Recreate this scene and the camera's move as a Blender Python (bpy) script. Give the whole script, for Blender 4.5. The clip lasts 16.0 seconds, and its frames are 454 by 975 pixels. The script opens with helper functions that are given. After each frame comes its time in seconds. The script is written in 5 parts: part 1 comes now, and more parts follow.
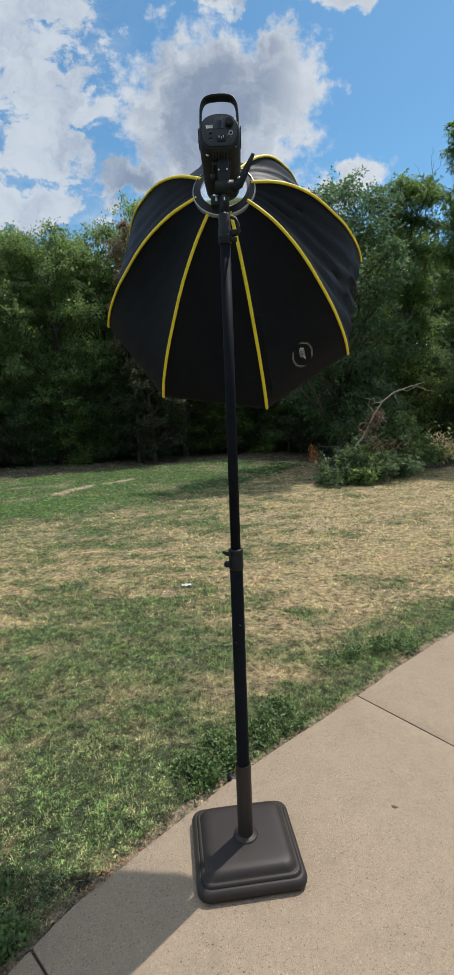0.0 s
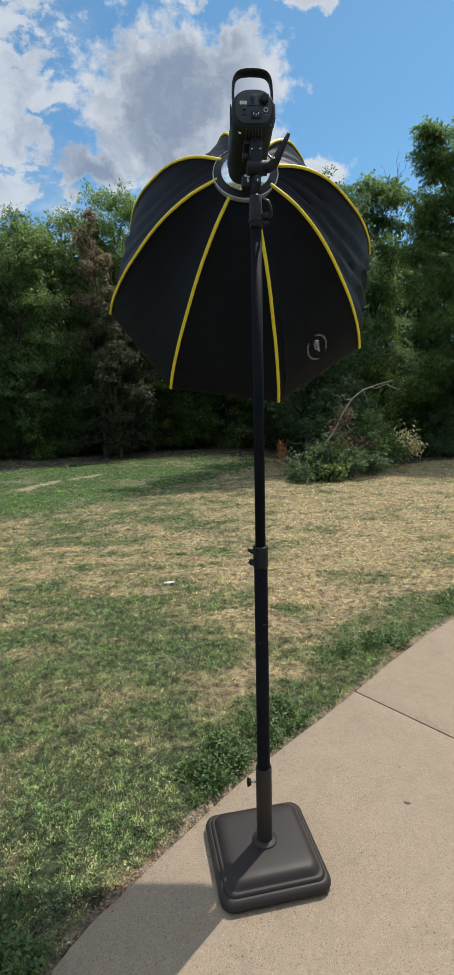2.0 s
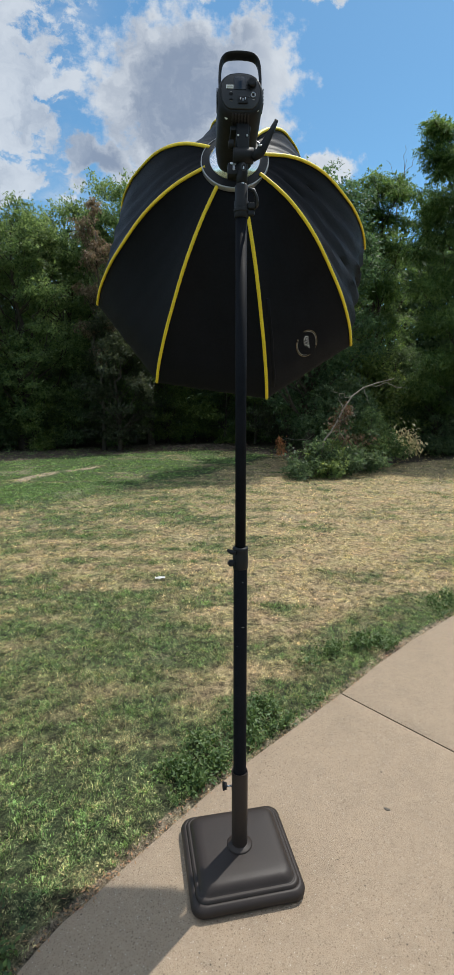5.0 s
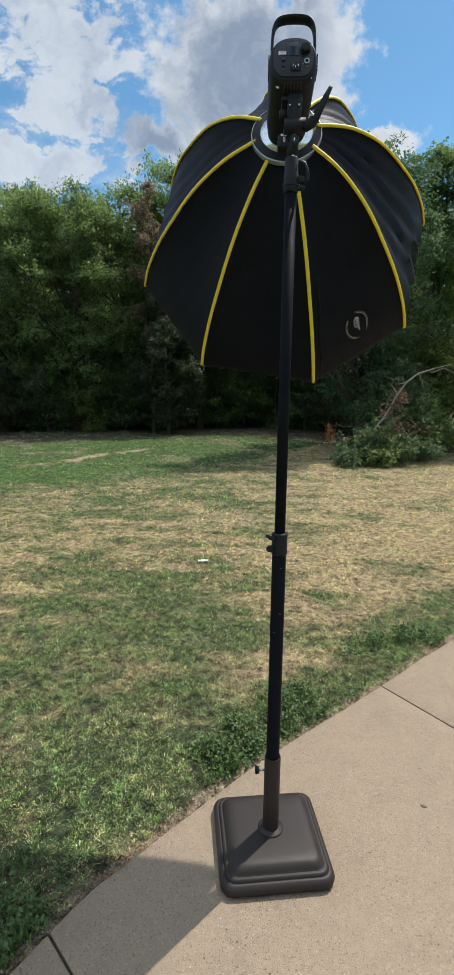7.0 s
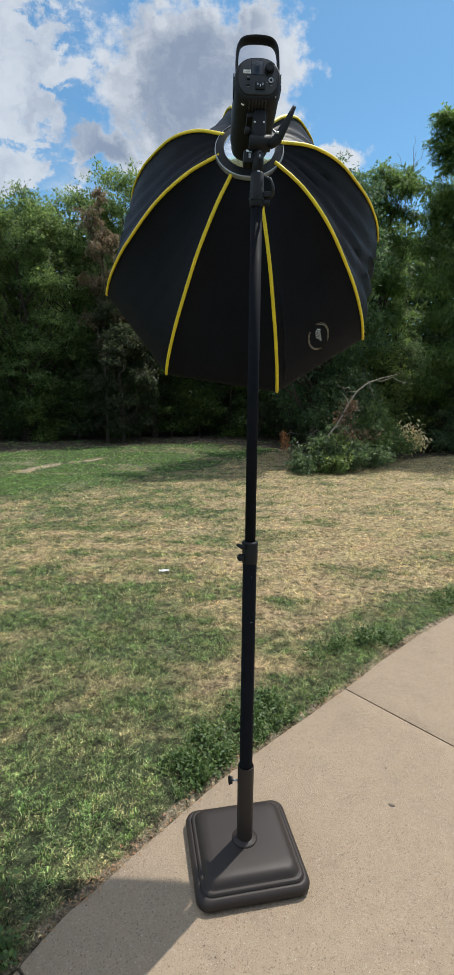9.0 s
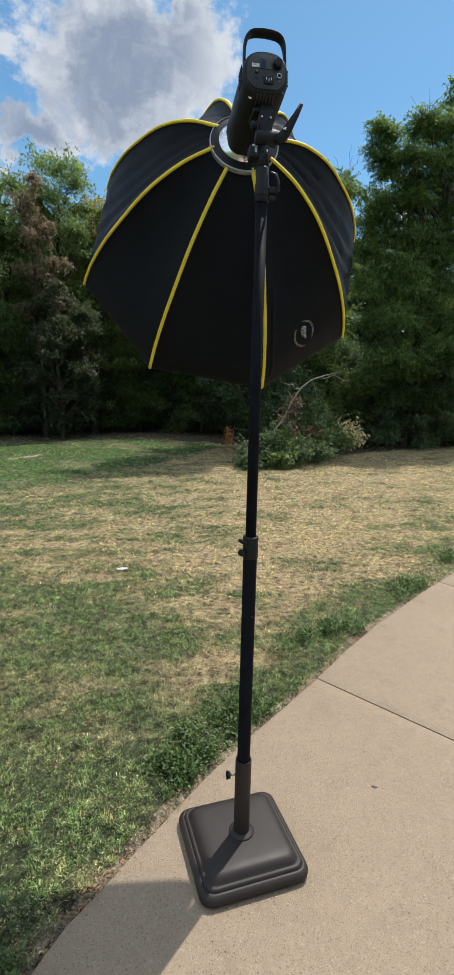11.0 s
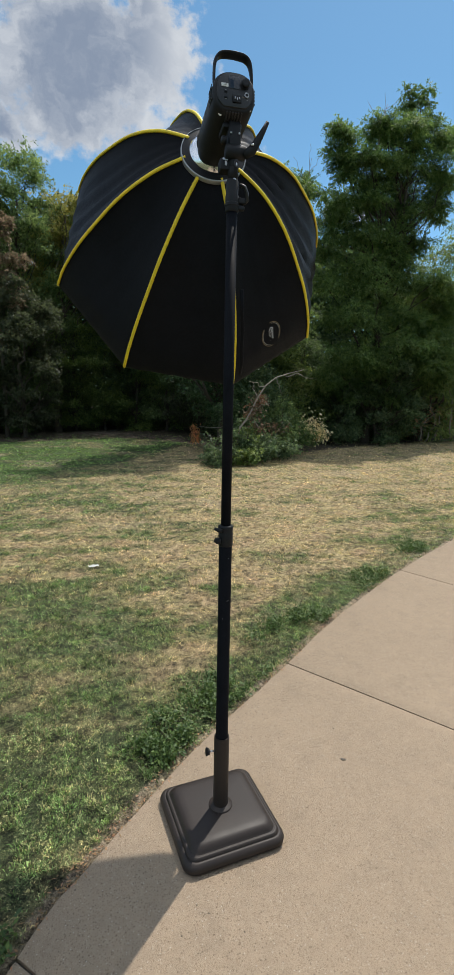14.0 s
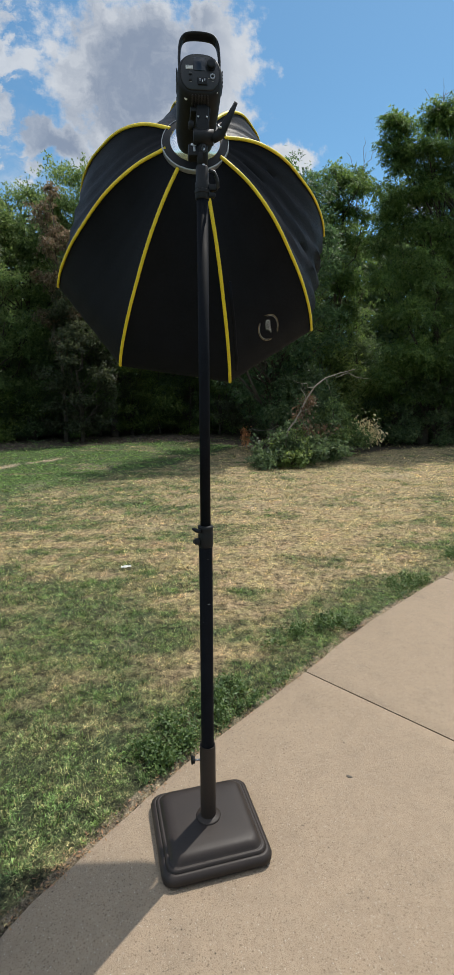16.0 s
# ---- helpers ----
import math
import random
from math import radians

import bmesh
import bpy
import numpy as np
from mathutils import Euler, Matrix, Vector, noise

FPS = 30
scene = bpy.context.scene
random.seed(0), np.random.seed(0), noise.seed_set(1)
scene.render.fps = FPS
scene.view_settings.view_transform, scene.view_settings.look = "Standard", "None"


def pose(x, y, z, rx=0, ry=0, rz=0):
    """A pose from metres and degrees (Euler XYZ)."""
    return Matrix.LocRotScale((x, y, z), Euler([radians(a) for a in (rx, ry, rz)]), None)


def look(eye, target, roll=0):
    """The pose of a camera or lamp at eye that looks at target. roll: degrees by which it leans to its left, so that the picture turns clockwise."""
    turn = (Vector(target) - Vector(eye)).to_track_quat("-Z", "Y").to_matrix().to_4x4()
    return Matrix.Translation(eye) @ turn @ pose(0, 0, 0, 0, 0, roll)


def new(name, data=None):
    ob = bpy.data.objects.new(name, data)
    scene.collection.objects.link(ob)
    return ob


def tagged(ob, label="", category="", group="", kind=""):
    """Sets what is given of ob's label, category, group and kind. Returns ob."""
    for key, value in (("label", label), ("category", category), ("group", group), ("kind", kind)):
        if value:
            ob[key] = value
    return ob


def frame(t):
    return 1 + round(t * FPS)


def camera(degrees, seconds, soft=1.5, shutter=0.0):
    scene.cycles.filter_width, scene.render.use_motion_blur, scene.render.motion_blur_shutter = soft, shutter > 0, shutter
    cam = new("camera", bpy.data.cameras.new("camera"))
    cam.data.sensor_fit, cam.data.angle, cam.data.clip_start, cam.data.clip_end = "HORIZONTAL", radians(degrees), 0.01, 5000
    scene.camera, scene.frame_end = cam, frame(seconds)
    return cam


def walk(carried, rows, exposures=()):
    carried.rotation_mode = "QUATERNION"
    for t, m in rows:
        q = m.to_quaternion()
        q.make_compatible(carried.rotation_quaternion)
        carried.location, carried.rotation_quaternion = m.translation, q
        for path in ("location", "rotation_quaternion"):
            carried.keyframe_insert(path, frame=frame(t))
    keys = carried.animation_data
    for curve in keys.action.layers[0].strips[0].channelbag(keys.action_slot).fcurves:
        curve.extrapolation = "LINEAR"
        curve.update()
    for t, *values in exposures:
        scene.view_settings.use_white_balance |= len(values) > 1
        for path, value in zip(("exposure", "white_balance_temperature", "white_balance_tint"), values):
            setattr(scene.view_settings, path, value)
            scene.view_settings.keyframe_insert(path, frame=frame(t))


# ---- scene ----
cam = camera(48.3, 16.0, soft=0.8)
PATH = [
    (0, (0.006, 0.009, 1.722), (-0.001, 1.987, 1.431), -2.1),
    (0.5, (-0.02, -0.001, 1.726), (-0.03, 1.979, 1.441), -2.2),
    (1, (-0.079, 0.007, 1.734), (-0.065, 1.985, 1.438), -1.9),
    (1.5, (-0.151, 0.042, 1.726), (-0.077, 2.016, 1.413), -1.7),
    (2, (-0.21, 0.087, 1.715), (-0.068, 2.058, 1.404), -1.4),
    (2.5, (-0.233, 0.097, 1.73), (-0.024, 2.064, 1.429), -0.8),
    (3, (-0.253, 0.089, 1.736), (0.003, 2.049, 1.433), -0.1),
    (3.5, (-0.251, 0.098, 1.722), (0.012, 2.057, 1.417), 0.4),
    (5.8, (-0.067, 0.136, 1.72), (-0.037, 2.103, 1.358), -0.1),
    (6, (-0.058, 0.137, 1.721), (-0.056, 2.102, 1.35), 0.1),
    (6.5, (-0.088, 0.153, 1.711), (-0.125, 2.115, 1.326), 0.8),
    (7, (-0.117, 0.149, 1.713), (-0.162, 2.11, 1.323), 0.6),
    (7.5, (-0.129, 0.145, 1.715), (-0.163, 2.107, 1.33), 0.5),
    (8, (-0.135, 0.136, 1.714), (-0.135, 2.102, 1.345), 0.4),
    (8.5, (-0.143, 0.139, 1.722), (-0.08, 2.105, 1.359), 0.5),
    (9, (-0.166, 0.148, 1.718), (-0.034, 2.111, 1.361), 0.6),
    (9.5, (-0.216, 0.144, 1.719), (-0.013, 2.102, 1.368), 0.9),
    (10, (-0.279, 0.149, 1.716), (-0.008, 2.096, 1.35), 1.1),
    (10.2, (-0.3, 0.155, 1.708), (-0.008, 2.098, 1.333), 1.4),
    (12.3, (-0.493, 0.198, 1.723), (-0.005, 2.103, 1.362), 0.4),
    (12.5, (-0.518, 0.16, 1.714), (-0.017, 2.061, 1.345), 0.7),
    (13, (-0.569, 0.126, 1.718), (-0.046, 2.019, 1.341), 1.6),
    (13.5, (-0.551, 0.116, 1.716), (-0.024, 2.007, 1.336), 1.7),
    (14, (-0.426, 0.08, 1.71), (0.079, 1.979, 1.336), 1.1),
    (14.5, (-0.324, 0.08, 1.706), (0.125, 1.995, 1.342), 0.9),
    (15, (-0.237, 0.075, 1.698), (0.143, 2.006, 1.343), 0.1),
    (15.5, (-0.186, 0.087, 1.69), (0.126, 2.03, 1.331), 0.1),
    (16, (-0.141, 0.09, 1.684), (0.135, 2.037, 1.321), -0.1),
]
walk(cam, [(t, look(eye, target, roll)) for t, eye, target, roll in PATH],
     exposures=[(0, 0.23, 6340, 9), (1.5, 0.25, 6360, 9), (3.2, 0.19, 6380, 9), (6.0, 0.29, 6360, 9), (8.0, 0.30, 6370, 9), (10.0, 0.32, 6430, 10), (12.5, 0.34, 6500, 10), (13.1, 0.32, 6520, 10), (14.0, 0.18, 6530, 10), (16.0, 0.20, 6520, 10)])

# ---- light ----
SUN = Vector((0.377, 0.39, 1.0)).normalized()
sun = new("sun", bpy.data.lights.new("sun", "SUN"))
sun.data.energy, sun.data.angle, sun.data.color = 3.7, radians(0.55), (1.0, 0.95, 0.87)
sun.matrix_world = look((0, 0, 30), Vector((0, 0, 30)) - SUN)


def sky_world():
    """Clear blue sky with cumulus clouds, laid out on a plane ahead: across = x / y, up = z / y."""
    world = bpy.data.worlds.new("sky")
    scene.world = world
    world.use_nodes = True
    tree = world.node_tree
    N, L = tree.nodes, tree.links
    N.clear()

    def math_node(op, a, b=None, c=None):
        n = N.new("ShaderNodeMath")
        n.operation = op
        for i, v in enumerate((a, b, c)):
            if v is None:
                continue
            if isinstance(v, (int, float)):
                n.inputs[i].default_value = v
            else:
                L.new(v, n.inputs[i])
        return n.outputs[0]

    def noise_node(vec, scale, detail, rough=0.55):
        n = N.new("ShaderNodeTexNoise")
        n.inputs["Scale"].default_value, n.inputs["Detail"].default_value, n.inputs["Roughness"].default_value = scale, detail, rough
        L.new(vec, n.inputs["Vector"])
        return n.outputs["Fac"]

    def ramp(v, lo, hi, a=0.0, b=1.0):
        n = N.new("ShaderNodeMapRange")
        n.interpolation_type = "SMOOTHSTEP"
        L.new(v, n.inputs[0])
        for i, q in enumerate((lo, hi, a, b)):
            n.inputs[i + 1].default_value = q
        return n.outputs[0]

    sky = N.new("ShaderNodeTexSky")
    sky.sky_type, sky.sun_disc = "NISHITA", False
    sky.sun_elevation, sky.sun_rotation = math.asin(SUN.z), math.atan2(SUN.x, SUN.y)
    sky.air_density, sky.dust_density, sky.ozone_density = 1.0, 0.4, 2.0
    co = N.new("ShaderNodeTexCoord")
    sep = N.new("ShaderNodeSeparateXYZ")
    L.new(co.outputs["Generated"], sep.inputs[0])
    ahead = math_node("MAXIMUM", sep.outputs[1], 0.12)
    u, v = math_node("DIVIDE", sep.outputs[0], ahead), math_node("DIVIDE", sep.outputs[2], ahead)
    flat = N.new("ShaderNodeCombineXYZ")
    L.new(u, flat.inputs[0]), L.new(v, flat.inputs[1])
    # billows: the plane is bent by noise before the cloud bodies are drawn on it
    bend = N.new("ShaderNodeTexNoise")
    bend.inputs["Scale"].default_value, bend.inputs["Detail"].default_value = 7.0, 7.0
    bend.inputs["Roughness"].default_value = 0.6
    L.new(flat.outputs[0], bend.inputs["Vector"])
    mix = N.new("ShaderNodeVectorMath")
    mix.operation = "MULTIPLY_ADD"
    L.new(bend.outputs["Color"], mix.inputs[0])
    mix.inputs[1].default_value, mix.inputs[2].default_value = (0.14, 0.14, 0), (-0.07, -0.07, 0)
    add = N.new("ShaderNodeVectorMath")
    L.new(flat.outputs[0], add.inputs[0]), L.new(mix.outputs[0], add.inputs[1])
    curl = N.new("ShaderNodeTexNoise")
    curl.inputs["Scale"].default_value, curl.inputs["Detail"].default_value = 27.0, 5.0
    L.new(flat.outputs[0], curl.inputs["Vector"])
    mix2, puffed = N.new("ShaderNodeVectorMath"), N.new("ShaderNodeVectorMath")
    mix2.operation = "MULTIPLY_ADD"
    L.new(curl.outputs["Color"], mix2.inputs[0])
    mix2.inputs[1].default_value, mix2.inputs[2].default_value = (0.075, 0.075, 0), (-0.0375, -0.0375, 0)
    L.new(add.outputs[0], puffed.inputs[0]), L.new(mix2.outputs[0], puffed.inputs[1])
    bsep = N.new("ShaderNodeSeparateXYZ")
    L.new(puffed.outputs[0], bsep.inputs[0])
    body = None
    for cx, cy, rx, ry in CLOUDS:
        a = math_node("DIVIDE", math_node("SUBTRACT", bsep.outputs[0], cx), rx)
        b = math_node("DIVIDE", math_node("SUBTRACT", bsep.outputs[1], cy), ry)
        d = math_node("SUBTRACT", 1.0, math_node("POWER", math_node("ADD", math_node("MULTIPLY", a, a), math_node("MULTIPLY", b, b)), 0.5))
        body = d if body is None else math_node("SMOOTH_MAX", body, d, 0.12)
    fine = noise_node(flat.outputs[0], 22.0, 7.0, 0.62)
    big = noise_node(flat.outputs[0], 2.3, 5.0)
    # elsewhere, out of view, denser broken cover is added as fill light
    away = math_node("MAXIMUM", ramp(math_node("ABSOLUTE", u), 0.75, 1.3), ramp(sep.outputs[2], 0.64, 0.78))
    body = math_node("MAXIMUM", body, math_node("MULTIPLY_ADD", away, math_node("MULTIPLY_ADD", big, 3.0, 1.75), -3.0))
    dense = math_node("ADD", body, math_node("MULTIPLY_ADD", fine, 1.5, -0.75))
    # on the one side the bank is thin and drawn out into streaks
    drawn = N.new("ShaderNodeMapping")
    drawn.inputs["Scale"].default_value, drawn.inputs["Rotation"].default_value = (2.0, 4.6, 1.0), (0, 0, radians(-20))
    L.new(add.outputs[0], drawn.inputs["Vector"])
    streak, thin = noise_node(drawn.outputs[0], 3.4, 6.0, 0.6), ramp(u, -0.10, -0.26)
    dense = math_node("ADD", dense, math_node("MULTIPLY", thin, math_node("MULTIPLY_ADD", streak, 3.8, -1.98)))
    veil = math_node("MULTIPLY", ramp(streak, 0.36, 0.72, 0.0, 0.55), thin)
    cover = math_node("MAXIMUM", math_node("MULTIPLY", ramp(dense, -0.10, 0.36), math_node("MULTIPLY_ADD", thin, -0.10, 1.0)), veil)
    cover = math_node("MULTIPLY", cover, ramp(sep.outputs[2], 0.02, 0.2))
    # thick middles and undersides are grey, thin edges white
    lump = noise_node(puffed.outputs[0], 8.0, 8.0, 0.62)
    thick = math_node("ADD", math_node("MULTIPLY", body, ramp(u, -0.32, -0.12, 0.25, 1.15)), math_node("MULTIPLY_ADD", lump, 2.1, -1.05))
    grey = math_node("MULTIPLY", ramp(thick, -0.15, 1.0), ramp(u, 0.07, 0.17, 1.0, 0.35))
    tone = N.new("ShaderNodeMix")
    tone.data_type = "RGBA"
    L.new(grey, tone.inputs[0])
    tone.inputs[6].default_value, tone.inputs[7].default_value = (*CLOUD_LIT, 1), (*CLOUD_SHADE, 1)
    tint = N.new("ShaderNodeMix")
    tint.data_type, tint.blend_type = "RGBA", "MULTIPLY"
    tint.inputs[0].default_value = 1.0
    L.new(sky.outputs[0], tint.inputs[6])
    tint.inputs[7].default_value = (*SKY_TINT, 1)
    # clouds away from the sun and overhead, unseen, are brightened as added fill light
    facing = N.new("ShaderNodeVectorMath")
    facing.operation = "DOT_PRODUCT"
    L.new(co.outputs["Generated"], facing.inputs[0])
    facing.inputs[1].default_value = Vector((SUN.x, SUN.y, 0)).normalized()
    gain = math_node("MAXIMUM", ramp(facing.outputs["Value"], 0.45, -0.6, 1.0, CLOUD_FILL_BACK), ramp(sep.outputs[2], 0.64, 0.88, 1.0, CLOUD_FILL_HIGH))
    lit = N.new("ShaderNodeVectorMath")
    lit.operation = "SCALE"
    L.new(tone.outputs[2], lit.inputs[0]), L.new(gain, lit.inputs["Scale"])
    out = N.new("ShaderNodeMix")
    out.data_type = "RGBA"
    L.new(cover, out.inputs[0]), L.new(tint.outputs[2], out.inputs[6]), L.new(lit.outputs[0], out.inputs[7])
    bg = N.new("ShaderNodeBackground")
    bg.inputs[1].default_value = SKY_STRENGTH
    L.new(out.outputs[2], bg.inputs[0])
    end = N.new("ShaderNodeOutputWorld")
    L.new(bg.outputs[0], end.inputs[0])


SKY_STRENGTH = 0.1
# gains that brighten the unseen clouds behind and overhead as fill light
CLOUD_FILL_BACK, CLOUD_FILL_HIGH = 1.6, 2.4
SKY_TINT = (0.745, 1.08, 1.12)
CLOUD_LIT, CLOUD_SHADE = (5.7, 6.05, 6.5), (2.2, 2.72, 3.65)
CLOUDS = [
    (-0.003, 0.536, 0.215, 0.155), (0.109, 0.583, 0.105, 0.106), (-0.144, 0.432, 0.100, 0.045),
    (-0.312, 0.577, 0.150, 0.150), (-0.368, 0.688, 0.190, 0.120), (-0.264, 0.494, 0.085, 0.060),
    (-0.340, 0.396, 0.130, 0.055), (0.231, 0.412, 0.080, 0.040), (0.015, 0.734, 0.060, 0.040),
    (0.227, 0.720, 0.070, 0.030), (0.118, 0.650, 0.052, 0.046), (0.142, 0.606, 0.054, 0.050), (0.50, 0.345, 0.06, 0.022),
]
sky_world()


# ---- materials ----
def material(name, base, rough=0.6, metal=0.0, vary=0.15, scale=30.0, bump=0.0, bump_scale=200.0, gloss=0.5, second=None, island=0.0, through_light=0.0, sheen=0.0):
    """Principled surface with noise at two scales; second: a colour that comes in in patches; island: how far each piece differs."""
    m = bpy.data.materials.new(name)
    m.use_nodes = True
    N, L = m.node_tree.nodes, m.node_tree.links
    p = N["Principled BSDF"]
    p.inputs["Roughness"].default_value, p.inputs["Metallic"].default_value = rough, metal
    geo = N.new("ShaderNodeTexCoord")
    n1, n2 = N.new("ShaderNodeTexNoise"), N.new("ShaderNodeTexNoise")
    for n, s in ((n1, scale), (n2, scale * 9)):
        n.inputs["Scale"].default_value, n.inputs["Detail"].default_value = s, 5
        L.new(geo.outputs["Object"], n.inputs["Vector"])
    sum_ = N.new("ShaderNodeMath")
    sum_.operation = "ADD"
    L.new(n1.outputs["Fac"], sum_.inputs[0]), L.new(n2.outputs["Fac"], sum_.inputs[1])
    fac = N.new("ShaderNodeMapRange")
    L.new(sum_.outputs[0], fac.inputs[0])
    fac.inputs[1].default_value, fac.inputs[2].default_value = 0.7, 1.3
    fac.inputs[3].default_value, fac.inputs[4].default_value = 1 - vary, 1 + vary
    hue = N.new("ShaderNodeHueSaturation")
    hue.inputs["Color"].default_value = (*base, 1)
    L.new(fac.outputs[0], hue.inputs["Value"])
    if second:
        mix = N.new("ShaderNodeMix")
        mix.data_type = "RGBA"
        r = N.new("ShaderNodeMapRange")
        r.inputs[1].default_value, r.inputs[2].default_value = 0.5, 0.66
        L.new(n1.outputs["Fac"], r.inputs[0]), L.new(r.outputs[0], mix.inputs[0])
        mix.inputs[6].default_value, mix.inputs[7].default_value = (*base, 1), (*second, 1)
        L.new(mix.outputs[2], hue.inputs["Color"])
    colour = hue.outputs[0]
    if island:
        g = N.new("ShaderNodeNewGeometry")
        r = N.new("ShaderNodeMapRange")
        L.new(g.outputs["Random Per Island"], r.inputs[0])
        r.inputs[3].default_value, r.inputs[4].default_value = 1 - island, 1 + island
        h2 = N.new("ShaderNodeHueSaturation")
        L.new(colour, h2.inputs["Color"]), L.new(r.outputs[0], h2.inputs["Value"])
        r2 = N.new("ShaderNodeMapRange")
        L.new(g.outputs["Random Per Island"], r2.inputs[0])
        r2.inputs[3].default_value, r2.inputs[4].default_value = 0.5 + 0.035 * island, 0.5 - 0.06 * island
        L.new(r2.outputs[0], h2.inputs["Hue"])
        colour = h2.outputs[0]
    L.new(colour, p.inputs["Base Color"])
    rr = N.new("ShaderNodeMapRange")
    L.new(n1.outputs["Fac"], rr.inputs[0])
    rr.inputs[3].default_value, rr.inputs[4].default_value = max(0.02, rough - 0.12), min(1, rough + 0.12)
    L.new(rr.outputs[0], p.inputs["Roughness"])
    p.inputs["Specular IOR Level"].default_value = gloss
    if sheen:
        p.inputs["Sheen Weight"].default_value, p.inputs["Sheen Roughness"].default_value = sheen, 0.4
        p.inputs["Sheen Tint"].default_value = (0.8, 0.85, 1.0, 1)
    if bump:
        n3, b = N.new("ShaderNodeTexNoise"), N.new("ShaderNodeBump")
        n3.inputs["Scale"].default_value, n3.inputs["Detail"].default_value = bump_scale, 4
        L.new(geo.outputs["Object"], n3.inputs["Vector"])
        b.inputs["Strength"].default_value, b.inputs["Distance"].default_value = bump, 0.002
        L.new(n3.outputs["Fac"], b.inputs["Height"]), L.new(b.outputs[0], p.inputs["Normal"])
    if through_light:
        t, mx, out = N.new("ShaderNodeBsdfTranslucent"), N.new("ShaderNodeMixShader"), N["Material Output"]
        h3 = N.new("ShaderNodeHueSaturation")
        h3.inputs["Hue"].default_value, h3.inputs["Saturation"].default_value, h3.inputs["Value"].default_value = 0.485, 1.1, 1.6
        L.new(colour, h3.inputs["Color"]), L.new(h3.outputs[0], t.inputs["Color"])
        mx.inputs[0].default_value = through_light
        L.new(p.outputs[0], mx.inputs[1]), L.new(t.outputs[0], mx.inputs[2]), L.new(mx.outputs[0], out.inputs[0])
    return m


def turf_material(name, dry, green, soil=None, rough=0.85, through_light=0.0, island=0.0, fine=120.0):
    """Grass colour between green and dry by the mesh's own 'dryness', soil showing where 'bare' is high."""
    m = bpy.data.materials.new(name)
    m.use_nodes = True
    N, L = m.node_tree.nodes, m.node_tree.links
    p = N["Principled BSDF"]
    p.inputs["Roughness"].default_value = rough
    p.inputs["Specular IOR Level"].default_value = 0.25
    at = N.new("ShaderNodeAttribute")
    at.attribute_name = "dryness"
    co = N.new("ShaderNodeTexCoord")
    n1 = N.new("ShaderNodeTexNoise")
    n1.inputs["Scale"].default_value, n1.inputs["Detail"].default_value, n1.inputs["Roughness"].default_value = fine, 6, 0.7
    L.new(co.outputs["Object"], n1.inputs["Vector"])
    a = N.new("ShaderNodeMath")
    a.operation = "MULTIPLY_ADD"
    L.new(n1.outputs["Fac"], a.inputs[0])
    a.inputs[1].default_value = 0.9
    s = N.new("ShaderNodeMath")
    s.operation = "SUBTRACT"
    L.new(at.outputs["Fac"], s.inputs[0])
    s.inputs[1].default_value = 0.45
    L.new(s.outputs[0], a.inputs[2])
    mix = N.new("ShaderNodeMix")
    mix.data_type, mix.clamp_factor = "RGBA", True
    L.new(a.outputs[0], mix.inputs[0])
    mix.inputs[6].default_value, mix.inputs[7].default_value = (*green, 1), (*dry, 1)
    lush = N.new("ShaderNodeMix")
    lush.data_type = "RGBA"
    wet = N.new("ShaderNodeMapRange")
    wet.inputs[1].default_value, wet.inputs[2].default_value, wet.inputs[3].default_value, wet.inputs[4].default_value = -0.30, 0.05, 1.0, 0.0
    L.new(at.outputs["Fac"], wet.inputs[0]), L.new(wet.outputs[0], lush.inputs[0]), L.new(mix.outputs[2], lush.inputs[6])
    lush.inputs[7].default_value = (green[0] * 1.10, green[1] * 1.26, green[2] * 0.80, 1)
    colour = lush.outputs[2]
    if soil:
        bare = N.new("ShaderNodeAttribute")
        bare.attribute_name = "bare"
        n2 = N.new("ShaderNodeTexNoise")
        n2.inputs["Scale"].default_value, n2.inputs["Detail"].default_value = 45, 6
        L.new(co.outputs["Object"], n2.inputs["Vector"])
        k = N.new("ShaderNodeMath")
        k.operation = "ADD"
        L.new(bare.outputs["Fac"], k.inputs[0]), L.new(n2.outputs["Fac"], k.inputs[1])
        r = N.new("ShaderNodeMapRange")
        r.inputs[1].default_value, r.inputs[2].default_value = 0.62, 0.95
        L.new(k.outputs[0], r.inputs[0])
        m2 = N.new("ShaderNodeMix")
        m2.data_type = "RGBA"
        L.new(r.outputs[0], m2.inputs[0]), L.new(colour, m2.inputs[6])
        m2.inputs[7].default_value = (*soil, 1)
        colour = m2.outputs[2]
        litter = N.new("ShaderNodeAttribute")
        litter.attribute_name = "litter"
        k2, r2 = N.new("ShaderNodeMath"), N.new("ShaderNodeMapRange")
        k2.operation = "ADD"
        L.new(litter.outputs["Fac"], k2.inputs[0]), L.new(n2.outputs["Fac"], k2.inputs[1])
        r2.inputs[1].default_value, r2.inputs[2].default_value = 0.72, 1.05
        L.new(k2.outputs[0], r2.inputs[0])
        m3 = N.new("ShaderNodeMix")
        m3.data_type = "RGBA"
        L.new(r2.outputs[0], m3.inputs[0]), L.new(colour, m3.inputs[6])
        m3.inputs[7].default_value = (0.085, 0.064, 0.046, 1)
        colour = m3.outputs[2]
